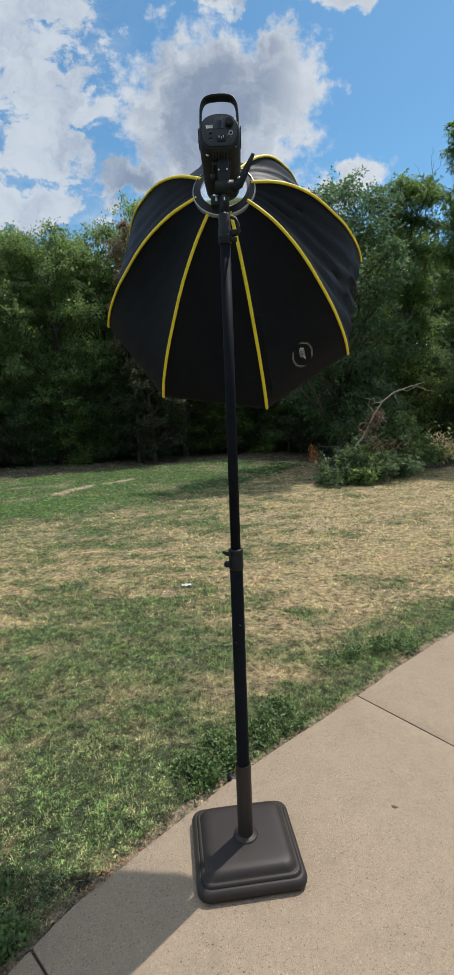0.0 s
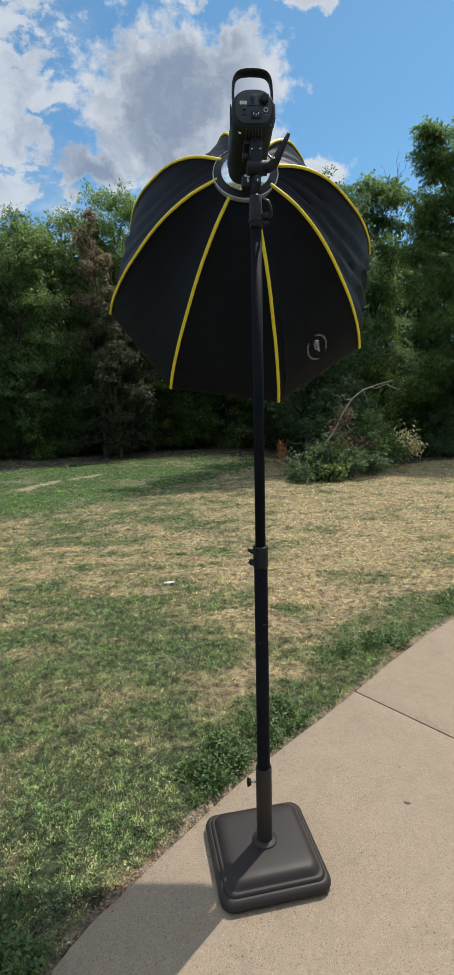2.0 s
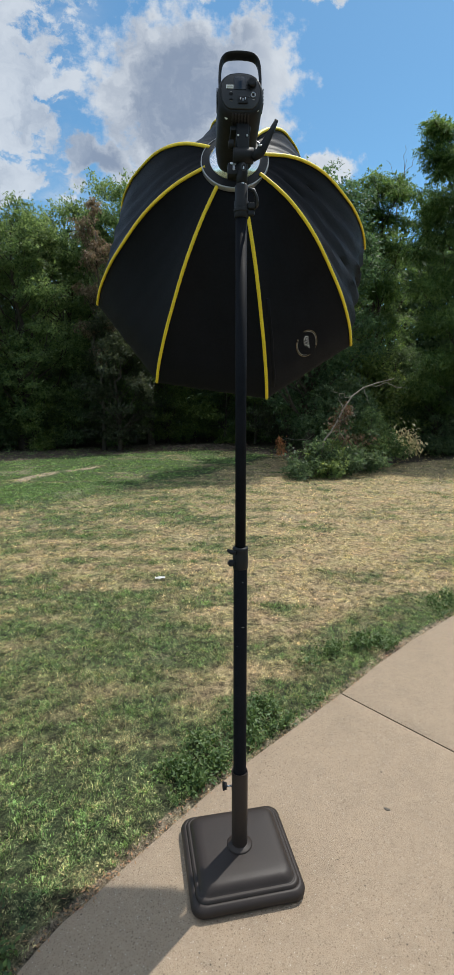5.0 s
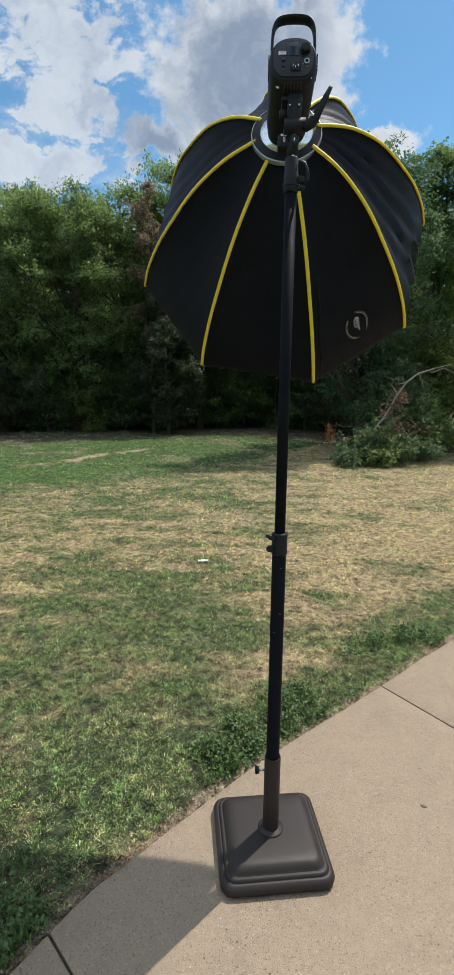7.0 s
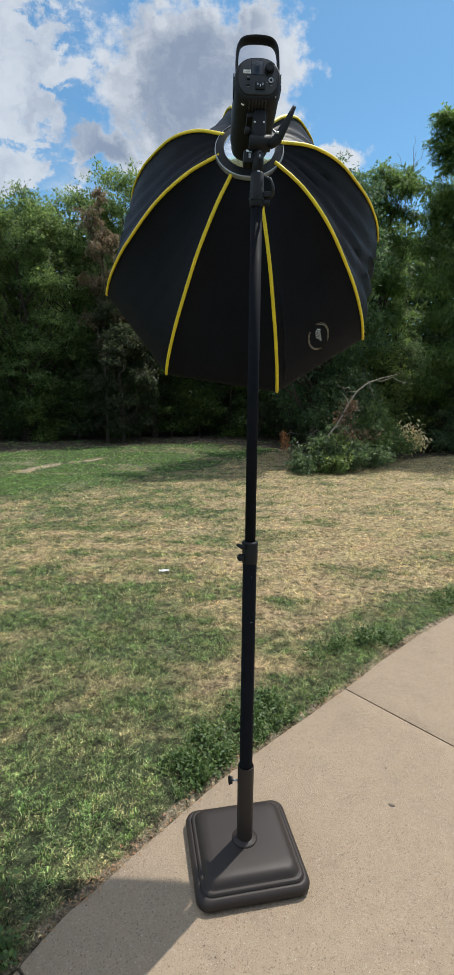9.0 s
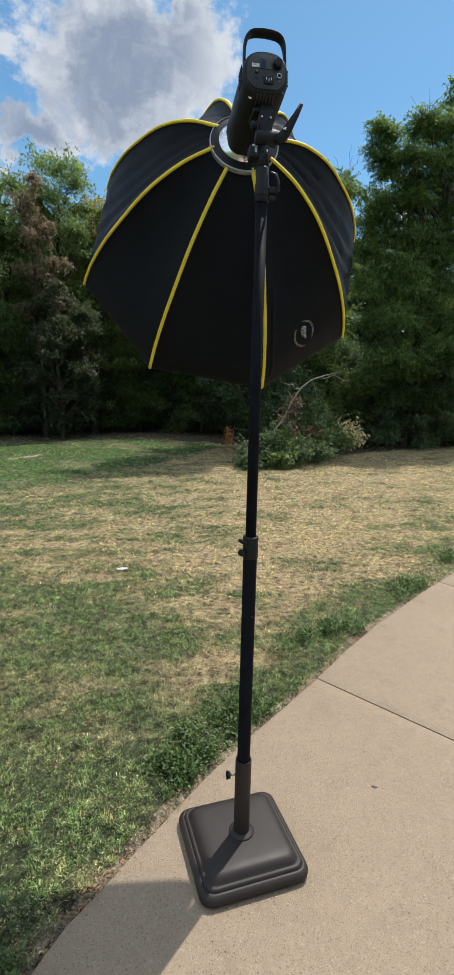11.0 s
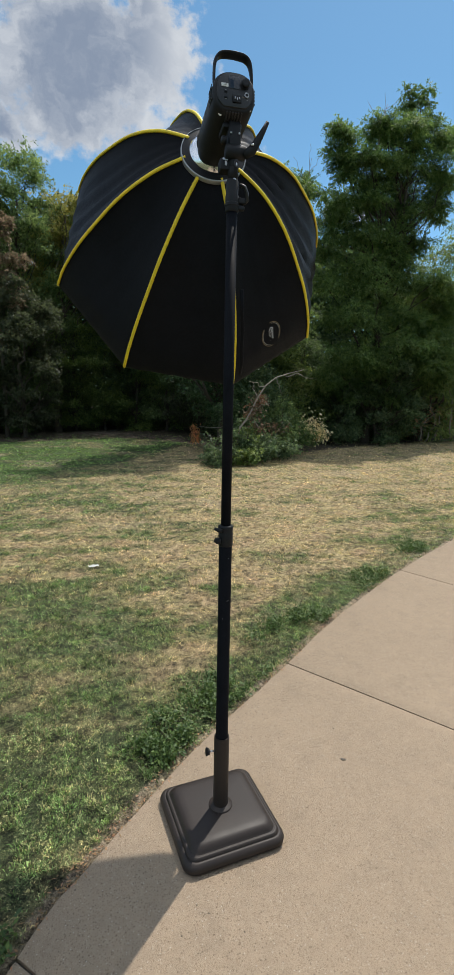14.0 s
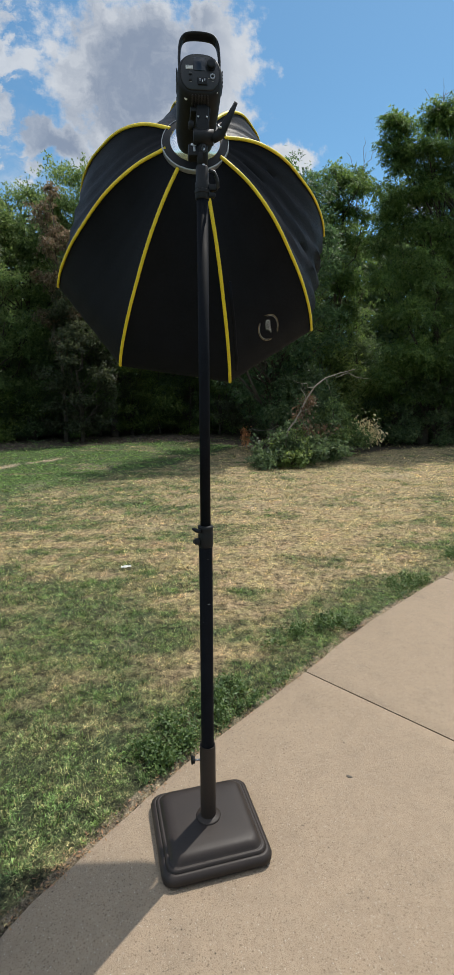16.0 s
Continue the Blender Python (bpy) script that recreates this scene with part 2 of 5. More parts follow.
    # sorts of grass: patches of yellower and of bluer green
    sort, sr, sh = N.new("ShaderNodeTexNoise"), N.new("ShaderNodeMapRange"), N.new("ShaderNodeHueSaturation")
    sort.inputs["Scale"].default_value, sort.inputs["Detail"].default_value, sort.inputs["Roughness"].default_value = 3.4, 5, 0.65
    L.new(co.outputs["Object"], sort.inputs["Vector"]), L.new(sort.outputs["Fac"], sr.inputs[0])
    sr.inputs[1].default_value, sr.inputs[2].default_value, sr.inputs[3].default_value, sr.inputs[4].default_value = 0.36, 0.64, 0.497, 0.526
    L.new(colour, sh.inputs["Color"]), L.new(sr.outputs[0], sh.inputs["Hue"])
    colour = sh.outputs[0]
    g = N.new("ShaderNodeNewGeometry")
    h = N.new("ShaderNodeHueSaturation")
    val = N.new("ShaderNodeMapRange")
    if island:
        L.new(g.outputs["Random Per Island"], val.inputs[0])
        val.inputs[3].default_value, val.inputs[4].default_value = 1 - island, 1 + island
    else:
        L.new(n1.outputs["Fac"], val.inputs[0])
        val.inputs[1].default_value, val.inputs[2].default_value = 0.3, 0.7
        val.inputs[3].default_value, val.inputs[4].default_value = 0.4, 1.55
    # clump tone: shaded gaps between tufts are painted into the colour
    clump = N.new("ShaderNodeTexNoise")
    clump.inputs["Scale"].default_value, clump.inputs["Detail"].default_value, clump.inputs["Roughness"].default_value = 21.0, 5, 0.8
    L.new(co.outputs["Object"], clump.inputs["Vector"])
    cr = N.new("ShaderNodeMapRange")
    L.new(clump.outputs["Fac"], cr.inputs[0])
    cr.inputs[1].default_value, cr.inputs[2].default_value, cr.inputs[3].default_value, cr.inputs[4].default_value = 0.37, 0.63, 0.22, 1.78
    both = N.new("ShaderNodeMath")
    both.operation = "MULTIPLY"
    L.new(val.outputs[0], both.inputs[0]), L.new(cr.outputs[0], both.inputs[1])
    L.new(colour, h.inputs["Color"]), L.new(both.outputs[0], h.inputs["Value"])
    L.new(h.outputs[0], p.inputs["Base Color"])
    if not island:
        b = N.new("ShaderNodeBump")
        b.inputs["Strength"].default_value, b.inputs["Distance"].default_value = 0.9, 0.03
        L.new(n1.outputs["Fac"], b.inputs["Height"]), L.new(b.outputs[0], p.inputs["Normal"])
    if through_light:
        t, mx, out = N.new("ShaderNodeBsdfTranslucent"), N.new("ShaderNodeMixShader"), N["Material Output"]
        L.new(h.outputs[0], t.inputs["Color"])
        mx.inputs[0].default_value = through_light
        L.new(p.outputs[0], mx.inputs[1]), L.new(t.outputs[0], mx.inputs[2]), L.new(mx.outputs[0], out.inputs[0])
    return m


def concrete_material():
    """Buff concrete with exposed sand and small dark and pale stones, and worn, stained patches."""
    m = bpy.data.materials.new("concrete")
    m.use_nodes = True
    N, L = m.node_tree.nodes, m.node_tree.links
    p = N["Principled BSDF"]
    p.inputs["Roughness"].default_value = 0.88
    p.inputs["Specular IOR Level"].default_value = 0.3
    co = N.new("ShaderNodeTexCoord")

    def tex_noise(scale, detail, rough=0.6):
        n = N.new("ShaderNodeTexNoise")
        n.inputs["Scale"].default_value, n.inputs["Detail"].default_value, n.inputs["Roughness"].default_value = scale, detail, rough
        L.new(co.outputs["Object"], n.inputs["Vector"])
        return n.outputs["Fac"]

    def rng(v, lo, hi, a=0.0, b=1.0):
        r = N.new("ShaderNodeMapRange")
        L.new(v, r.inputs[0])
        for i, q in enumerate((lo, hi, a, b)):
            r.inputs[i + 1].default_value = q
        return r.outputs[0]

    def blend(f, a, b):
        x = N.new("ShaderNodeMix")
        x.data_type = "RGBA"
        L.new(f, x.inputs[0]) if not isinstance(f, float) else None
        for i, q in ((6, a), (7, b)):
            if isinstance(q, tuple):
                x.inputs[i].default_value = (*q, 1)
            else:
                L.new(q, x.inputs[i])
        return x.outputs[2]

    def stones(scale, lo, hi, keep):
        w = N.new("ShaderNodeTexVoronoi")
        w.inputs["Scale"].default_value = scale
        L.new(co.outputs["Object"], w.inputs["Vector"])
        near = rng(w.outputs["Distance"], lo, hi, 1.0, 0.0)
        sep = N.new("ShaderNodeSeparateColor")
        L.new(w.outputs["Color"], sep.inputs[0])
        pick = rng(sep.outputs[0], keep, keep + 0.02)
        x = N.new("ShaderNodeMath")
        x.operation = "MULTIPLY"
        L.new(near, x.inputs[0]), L.new(pick, x.inputs[1])
        return x.outputs[0]

    wide, grain, worn = tex_noise(1.6, 5), tex_noise(240, 4, 0.7), tex_noise(5.0, 6)
    c = blend(rng(wide, 0.35, 0.7), (0.312, 0.228, 0.153), (0.265, 0.194, 0.131))
    c = blend(rng(grain, 0.3, 0.75), c, (0.345, 0.270, 0.190))
    c = blend(rng(worn, 0.56, 0.75, 0.0, 0.45), c, (0.180, 0.144, 0.106))
    c = blend(rng(tex_noise(13.0, 6, 0.65), 0.40, 0.66, 0.0, 0.28), c, (0.205, 0.163, 0.120))
    c = blend(rng(tex_noise(46.0, 5, 0.7), 0.46, 0.72, 0.0, 0.55), c, (0.375, 0.298, 0.212))
    # exposed sand and pebbles: brown, dark, pale, and a few larger chips
    dark, pale, mid, chip = stones(125, 0.12, 0.42, 0.72), stones(150, 0.12, 0.30, 0.88), stones(170, 0.10, 0.48, 0.52), stones(70, 0.08, 0.26, 0.86)
    x = N.new("ShaderNodeMath")
    x.operation = "MULTIPLY"
    L.new(dark, x.inputs[0]), L.new(rng(worn, 0.35, 0.6, 0.25, 1.0), x.inputs[1])
    c = blend(mid, c, (0.218, 0.160, 0.108))
    c = blend(x.outputs[0], c, (0.118, 0.088, 0.062))
    c = blend(chip, c, (0.150, 0.105, 0.070))
    c = blend(pale, c, (0.56, 0.51, 0.43))
    # pits where stones have come out
    pit = stones(30, 0.05, 0.12, 0.93)
    c = blend(pit, c, (0.060, 0.048, 0.036))
    L.new(c, p.inputs["Base Color"])
    b = N.new("ShaderNodeBump")
    b.inputs["Strength"].default_value, b.inputs["Distance"].default_value = 0.8, 0.004
    L.new(grain, b.inputs["Height"]), L.new(b.outputs[0], p.inputs["Normal"])
    return m


M_CONCRETE = concrete_material()
GREEN, STRAW, SOIL = (0.218, 0.280, 0.120), (0.76, 0.545, 0.288), (0.30, 0.235, 0.165)
M_TURF = turf_material("turf", (0.34, 0.248, 0.142), (0.054, 0.074, 0.027), SOIL)
M_BLADE = turf_material("grass_blades", STRAW, GREEN, None, 0.7, 0.3, 0.55, 60.0)
M_WEED = material("weed_leaf", (0.072, 0.126, 0.032), 0.55, vary=0.25, scale=20, island=0.35, through_light=0.25)
M_DEADLEAF = material("dead_leaf", (0.30, 0.19, 0.09), 0.8, vary=0.3, scale=30, island=0.4, through_light=0.2)
M_LITTER = material("leaf_litter", (0.17, 0.13, 0.092), 0.85, vary=0.3, scale=8, island=0.6)
M_BROWNLEAF = material("brown_leaf", (0.14, 0.098, 0.056), 0.8, vary=0.3, scale=8, island=0.4, through_light=0.25)
# rust-brown leaves, their colour brightened to stand in for sunlight
M_RUST_SUNLIT = material("sunlit_rust_leaf", (0.58, 0.30, 0.12), 0.8, vary=0.3, scale=8, island=0.4, through_light=0.25)
M_BARK = material("bark", (0.062, 0.048, 0.034), 0.9, vary=0.35, scale=6, bump=0.8, bump_scale=25)
M_DEADWOOD = material("dead_wood", (0.24, 0.205, 0.165), 0.85, vary=0.25, scale=10, bump=0.4, bump_scale=60)
LEAF = dict(rough=0.55, vary=0.35, scale=0.6, island=0.5, through_light=0.52)
M_LEAF_OAK = material("oak_leaf", (0.116, 0.182, 0.066), **LEAF)
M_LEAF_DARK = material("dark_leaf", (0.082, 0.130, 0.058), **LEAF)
M_LEAF_LIGHT = material("light_leaf", (0.128, 0.190, 0.058), **LEAF)
M_LEAF_LOCUST = material("locust_leaf", (0.098, 0.170, 0.052), **LEAF)
# bluish locust leaf, the tree's shade put into its darker colour
M_LEAF_SHADED = material("shaded_blue_green_leaf", (0.062, 0.116, 0.052), **LEAF)
M_LEAF_BROWN = material("browned_leaf", (0.175, 0.145, 0.088), **LEAF)
M_LEAF_OLIVE = material("olive_leaf", (0.26, 0.27, 0.078), **LEAF)
M_LEAF_GREY = material("grey_leaf", (0.058, 0.076, 0.039), **LEAF)
M_RESIN = material("brown_resin", (0.0245, 0.0182, 0.0154), 0.50, gloss=0.30, vary=0.10, scale=14, bump=0.12, bump_scale=400)
M_TUBE = material("brown_tube", (0.026, 0.019, 0.0155), 0.5, gloss=0.3, vary=0.12, scale=20, bump=0.05, bump_scale=500)
M_POLE = material("black_pole", (0.0084, 0.0094, 0.0120), 0.6, vary=0.25, scale=25, bump=0.05, bump_scale=300, gloss=0.045)
M_BLACK = material("black_plastic", (0.0064, 0.0072, 0.0088), 0.55, vary=0.2, scale=40, bump=0.08, bump_scale=700, gloss=0.3)
M_PANEL = material("panel_plastic", (0.011, 0.0115, 0.013), 0.45, vary=0.15, scale=40)
M_SCREEN = material("dark_screen", (0.020, 0.024, 0.034), 0.12, vary=0.1, scale=30)
M_FABRIC = material("black_nylon", (0.0088, 0.0094, 0.0118), 0.5, vary=0.18, scale=10, bump=0.25, bump_scale=900, gloss=0.06, sheen=0.012)
M_SILVER = material("silver_lining", (0.82, 0.83, 0.85), 0.16, 1.0, vary=0.08, scale=30, bump=0.1, bump_scale=300)
M_YELLOW = material("yellow_piping", (0.80, 0.59, 0.018), 0.55, vary=0.12, scale=25, bump=0.2, bump_scale=900)
M_STEEL = material("brushed_steel", (0.55, 0.56, 0.57), 0.3, 0.9, vary=0.12, scale=60)
M_ALUMINIUM = material("grey_aluminium", (0.36, 0.37, 0.38), 0.42, 0.6, vary=0.12, scale=60)
M_SCRAP = material("white_plastic", (0.55, 0.55, 0.53), 0.5, vary=0.1, scale=60)
# pale leaves that stand in shade, sunlight put into their colour
M_SUN_PALELEAF = material("sun_pale_leaf", (0.66, 0.60, 0.34), 0.7, vary=0.3, scale=8, island=0.5, through_light=0.45)
M_WHITE = material("white_print", (0.72, 0.72, 0.70), 0.6, vary=0.08, scale=60)
M_GREYPRINT = material("grey_print", (0.30, 0.28, 0.25), 0.6, vary=0.08, scale=60)
M_GOLDPRINT = material("gold_print", (0.26, 0.19, 0.10), 0.6, vary=0.08, scale=60)


# ---- tools for building ----
def finish(bm, name, mat, parent=None, label="", smooth=None):
    """Links a bmesh as one mesh object; smooth: angle in degrees above which edges stay sharp."""
    me = bpy.data.meshes.new(name)
    if smooth:
        for f in bm.faces:
            f.smooth = True
        for e in bm.edges:
            if len(e.link_faces) == 2 and e.calc_face_angle() > radians(smooth):
                e.smooth = False
    bm.to_mesh(me)
    bm.free()
    me.materials.append(mat)
    ob = new(name, me)
    if parent:
        ob.parent = parent
    if label:
        ob["label"] = label
    return ob


def part(name, bm, mat, parent, label="", smooth=35):
    return finish(bm, name, mat, parent, label, smooth)


def thing(name, place, label, category, group="", turn=0, kind=""):
    e = new(name)
    e.matrix_world = pose(*place, 0, 0, turn)
    return tagged(e, label, category, group, kind)


def lathe(profile, steps=32, bm=None, m=None):
    """A turned form: profile is (radius, height) pairs from bottom to top; closed at both ends."""
    bm = bm or bmesh.new()
    m = m or Matrix()
    rings = []
    for r, z in profile:
        rings.append([bm.verts.new(m @ Vector((r * math.cos(a), r * math.sin(a), z))) for a in (2 * math.pi * k / steps for k in range(steps))])
    for a, b in zip(rings, rings[1:]):
        for k in range(steps):
            bm.faces.new((a[k], a[(k + 1) % steps], b[(k + 1) % steps], b[k]))
    bm.faces.new(rings[0][::-1])
    bm.faces.new(rings[-1])
    return bm


def washer(profile, steps=48, m=None):
    """A turned ring: profile is a closed loop of (radius, height) pairs."""
    bm, m, rings = bmesh.new(), m or Matrix(), []
    for k in range(steps):
        a = 2 * math.pi * k / steps
        rings.append([bm.verts.new(m @ Vector((r * math.cos(a), r * math.sin(a), z))) for r, z in profile])
    n = len(profile)
    for k in range(steps):
        a, b = rings[k], rings[(k + 1) % steps]
        for j in range(n):
            bm.faces.new((a[j], b[j], b[(j + 1) % n], a[(j + 1) % n]))
    bmesh.ops.recalc_face_normals(bm, faces=bm.faces)
    return bm


def box(sx, sy, sz, m=None, bevel=0.0, bm=None, segments=2):
    bm2 = bmesh.new()
    bmesh.ops.create_cube(bm2, size=1, matrix=Matrix.Diagonal((sx, sy, sz, 1)))
    if bevel:
        bmesh.ops.bevel(bm2, geom=bm2.edges[:], offset=bevel, segments=segments, profile=0.5, affect="EDGES")
    bmesh.ops.transform(bm2, matrix=m or Matrix(), verts=bm2.verts)
    if bm is None:
        return bm2
    me = bpy.data.meshes.new("tmp")
    bm2.to_mesh(me)
    bm2.free()
    bm.from_mesh(me)
    bpy.data.meshes.remove(me)
    return bm


def tube(points, radii, sides=8, bm=None, flat=1.0, side=None):
    """A tapered tube along points. flat: height of its section over its width, measured across side."""
    bm = bm or bmesh.new()
    pts = [Vector(p) for p in points]
    if isinstance(radii, (int, float)):
        radii = [radii] * len(pts)
    rings, ref = [], Vector(side) if side else Vector((0.31, 0.17, 0.93))
    for i, p in enumerate(pts):
        d = (pts[min(i + 1, len(pts) - 1)] - pts[max(i - 1, 0)]).normalized()
        a = (ref - ref.dot(d) * d).normalized()
        b = d.cross(a)
        rings.append([bm.verts.new(p + radii[i] * (math.cos(t) * b + flat * math.sin(t) * a)) for t in (2 * math.pi * k / sides for k in range(sides))])
    for r, s in zip(rings, rings[1:]):
        for k in range(sides):
            bm.faces.new((r[k], r[(k + 1) % sides], s[(k + 1) % sides], s[k]))
    bm.faces.new(rings[0][::-1]), bm.faces.new(rings[-1])
    return bm


def mesh_from(name, verts, faces, mat, attrs=None, smooth=False):
    me = bpy.data.meshes.new(name)
    me.vertices.add(len(verts))
    me.vertices.foreach_set("co", np.asarray(verts, np.float32).ravel())
    faces = np.asarray(faces, np.int32)
    k = faces.shape[1]
    me.loops.add(faces.size)
    me.loops.foreach_set("vertex_index", faces.ravel())
    me.polygons.add(len(faces))
    me.polygons.foreach_set("loop_start", np.arange(len(faces), dtype=np.int32) * k)
    if smooth:
        me.polygons.foreach_set("use_smooth", np.ones(len(faces), bool))
    me.update(calc_edges=True)
    for key, val in (attrs or {}).items():
        me.attributes.new(key, "FLOAT", "POINT").data.foreach_set("value", np.asarray(val, np.float32))
    me.materials.append(mat)
    return me


# ---- ground: lawn and curved concrete walk ----
EDGE_KNOTS = [(-2.0, -2.6), (-1.75, -1.2), (-1.35, 0.3), (-0.70, 1.44), (-0.49, 1.705), (-0.21, 2.0), (0.06, 2.27), (0.74, 2.865), (1.22, 3.30), (1.68, 3.67), (2.48, 4.26), (3.39, 4.86), (4.7, 5.6), (6.4, 6.35), (8.6, 7.05)]


def smooth_line(knots, steps=14):
    k = [np.array(p, float) for p in knots]
    k = [2 * k[0] - k[1]] + k + [2 * k[-1] - k[-2]]
    out = []
    for a, b, c, d in zip(k, k[1:], k[2:], k[3:]):
        for i in range(steps):
            t = i / steps
            out.append(0.5 * (2 * b + (c - a) * t + (2 * a - 5 * b + 4 * c - d) * t * t + (3 * b - a - 3 * c + d) * t ** 3))
    out.append(k[-2])
    return np.array(out)


EDGE = smooth_line(EDGE_KNOTS, 8)
WALK_WIDTH = 2.9


def lawn_side(x, y):
    """Distance from the walk's lawn edge: positive on the lawn, negative on the concrete."""
    x, y = np.atleast_1d(x).astype(float), np.atleast_1d(y).astype(float)
    near = (x > -3.2) & (x < 10.0) & (y > -4.0) & (y < 9.0) & (y < 4.0 + 0.75 * np.maximum(x, 0) + 1.2)
    if not near.all():
        out = np.full(len(x), 2.0)
        if near.any():
            out[near] = lawn_side(x[near], y[near])
        return out
    out = np.empty(len(x))
    a, b = EDGE[:-1], EDGE[1:]
    d = b - a
    l2 = (d ** 2).sum(1)
    for i in range(0, len(x), 20000):
        p = np.stack((x[i:i + 20000], y[i:i + 20000]), 1)[:, None]
        t = np.clip(((p - a) * d).sum(2) / l2, 0, 1)
        q = p - (a + t[..., None] * d)
        j = (q ** 2).sum(2).argmin(1)
        r = np.arange(len(j))
        cross = d[j, 0] * q[r, j, 1] - d[j, 1] * q[r, j, 0]
        out[i:i + 20000] = np.sqrt((q[r, j] ** 2).sum(1)) * np.sign(cross)
    return out


def value_noise(x, y, scale, seed=0):
    x, y = np.asarray(x, float) * scale + 311.7 * seed + 5000, np.asarray(y, float) * scale + 157.3 * seed + 5000
    i, j = np.floor(x), np.floor(y)
    f, g = x - i, y - j
    f, g = f * f * (3 - 2 * f), g * g * (3 - 2 * g)

    def h(a, b):
        v = np.sin(a * 127.1 + b * 311.7 + seed * 17.0) * 43758.5453
        return v - np.floor(v)
    return (h(i, j) * (1 - f) + h(i + 1, j) * f) * (1 - g) + (h(i, j + 1) * (1 - f) + h(i + 1, j + 1) * f) * g


def fbm(x, y, scale, seed=0, octaves=4):
    x, y = np.asarray(x, float), np.asarray(y, float)
    total = 0
    for o in range(octaves):
        c, s = math.cos(0.7 + 1.9 * o + seed), math.sin(0.7 + 1.9 * o + seed)
        total = total + value_noise(c * x - s * y, s * x + c * y, scale * 2.07 ** o, seed + o) * 0.5 ** o
    return total / sum(0.5 ** o for o in range(octaves))


def step(lo, hi, v):
    t = np.clip((v - lo) / (hi - lo), 0, 1)
    return t * t * (3 - 2 * t)


def dryness(x, y):
    """0 where the lawn is green, 1 where the sun has burnt it to straw."""
    s = lawn_side(x, y)
    start = np.interp(x, [-6, -3, -2.1, -1.3, -0.6, -0.05, 0.2, 1.0, 2.5, 5], [3.6, 3.6, 3.8, 4.75, 4.75, 4.3, 3.3, 3.85, 5.1, 6.2])
    band = step(-0.9, 1.1, y - start + 0.8 * (fbm(x, y, 0.8, 33) - 0.5))
    limit = np.interp(x, [-7, -4.2, -3.4, -2.8, -1.6, 0.3, 2.5], [7.6, 8.2, 9.1, 9.9, 10.6, 12.8, 16.5])
    far_green = step(-1.0, 0.8, y - limit + 1.6 * (fbm(x * 0.6, y, 0.8, 37) - 0.5))
    duller = step(5.4, 8.0, y) * step(1.6, -0.5, x - 0.10 * (y - 7))
    d = 0.03 + 0.17 * step(3.6, 5.0, y) + band * (0.50 + 0.20 * step(-1.5, 1.0, x) - 0.40 * duller)
    d = d + 1.05 * np.exp(-((x - 0.02) / 0.40) ** 2 - ((y - 3.12 - 0.40 * x) / 0.25) ** 2) - 0.16 * step(0.45, 0.1, s)
    d = d + 0.18 * np.exp(-((x + 0.15) / 0.45) ** 2 - ((y - 2.75 - 0.6 * (x + 0.15)) / 0.28) ** 2)
    rough = 0.72 + 0.28 * band
    d = d + 0.55 * (fbm(x, y * 1.3, 0.9, 3) - 0.5) + rough * 1.9 * (fbm(x * 0.75, y * 1.7, 2.4, 9, 5) - 0.5)
    d = d + rough * 1.7 * (fbm(x, y * 1.3, 9.0, 15, 4) - 0.5)
    d = np.maximum(d, 0.06 + 0.1 * (fbm(x, y, 3.0, 71) - 0.5)) * (1 - far_green) + far_green * (-0.25 + 0.6 * step(0.52, 0.75, fbm(x * 0.5, y * 1.6, 1.5, 43)))
    d = d + 1.3 * worn_streak(x, y)
    return np.clip(d, -0.35, 0.97)


def wood_side(x, y):
    """How far inside the edge of the woods, where leaf litter takes over from grass."""
    return y - np.interp(x, [-16, -7, -3, 0, 2, 4.5, 8.5, 14], [14.3, 15.2, 17.6, 19.0, 18.0, 13.6, 15.6, 17.8])


def worn_streak(x, y):
    """A pale worn streak that runs across the green part of the lawn."""
    ax, ay, bx, by = -4.7, 10.9, -2.8, 14.3
    dx, dy = (bx - ax) / math.hypot(bx - ax, by - ay), (by - ay) / math.hypot(bx - ax, by - ay)
    across = (x - ax) * dy - (y - ay) * dx + 0.35 * (fbm(x, y, 0.9, 63, 2) - 0.5)
    along = (x - ax) * dx + (y - ay) * dy
    return np.exp(-(across / 0.13) ** 2) * step(-0.2, 0.3, along) * step(4.1, 3.6, along) * step(0.28, 0.42, fbm(x, y, 1.8, 61, 3))


def bareness(x, y):
    """Where soil shows: beside the concrete, in worn patches, under the trees."""
    s = lawn_side(x, y)
    b = 0.9 * step(0.075, 0.015, np.abs(s + WALK_WIDTH / 2) - WALK_WIDTH / 2 + 0.05 * (fbm(x, y, 5.0, 19, 3) - 0.5))
    b = np.maximum(b, 0.75 * worn_streak(x, y))
    b = np.maximum(b, 0.8 * step(-0.6, 0.8, wood_side(x, y)))
    return np.clip(b + 0.25 * step(0.62, 0.8, fbm(x, y, 1.3, 21)), 0, 1)


def lawn_height(x, y):
    s = lawn_side(x, y)
    h = -0.022 + 0.03 * (fbm(x, y, 0.5, 5) - 0.5) * step(0.1, 1.2, s) + 0.014 * (fbm(x, y, 6.0, 8) - 0.5)
    inner = np.abs(s + WALK_WIDTH / 2) - WALK_WIDTH / 2
    return h - 0.14 * step(0.02, -0.05, inner) * (np.abs(x) < 12) * (np.abs(y) < 12)


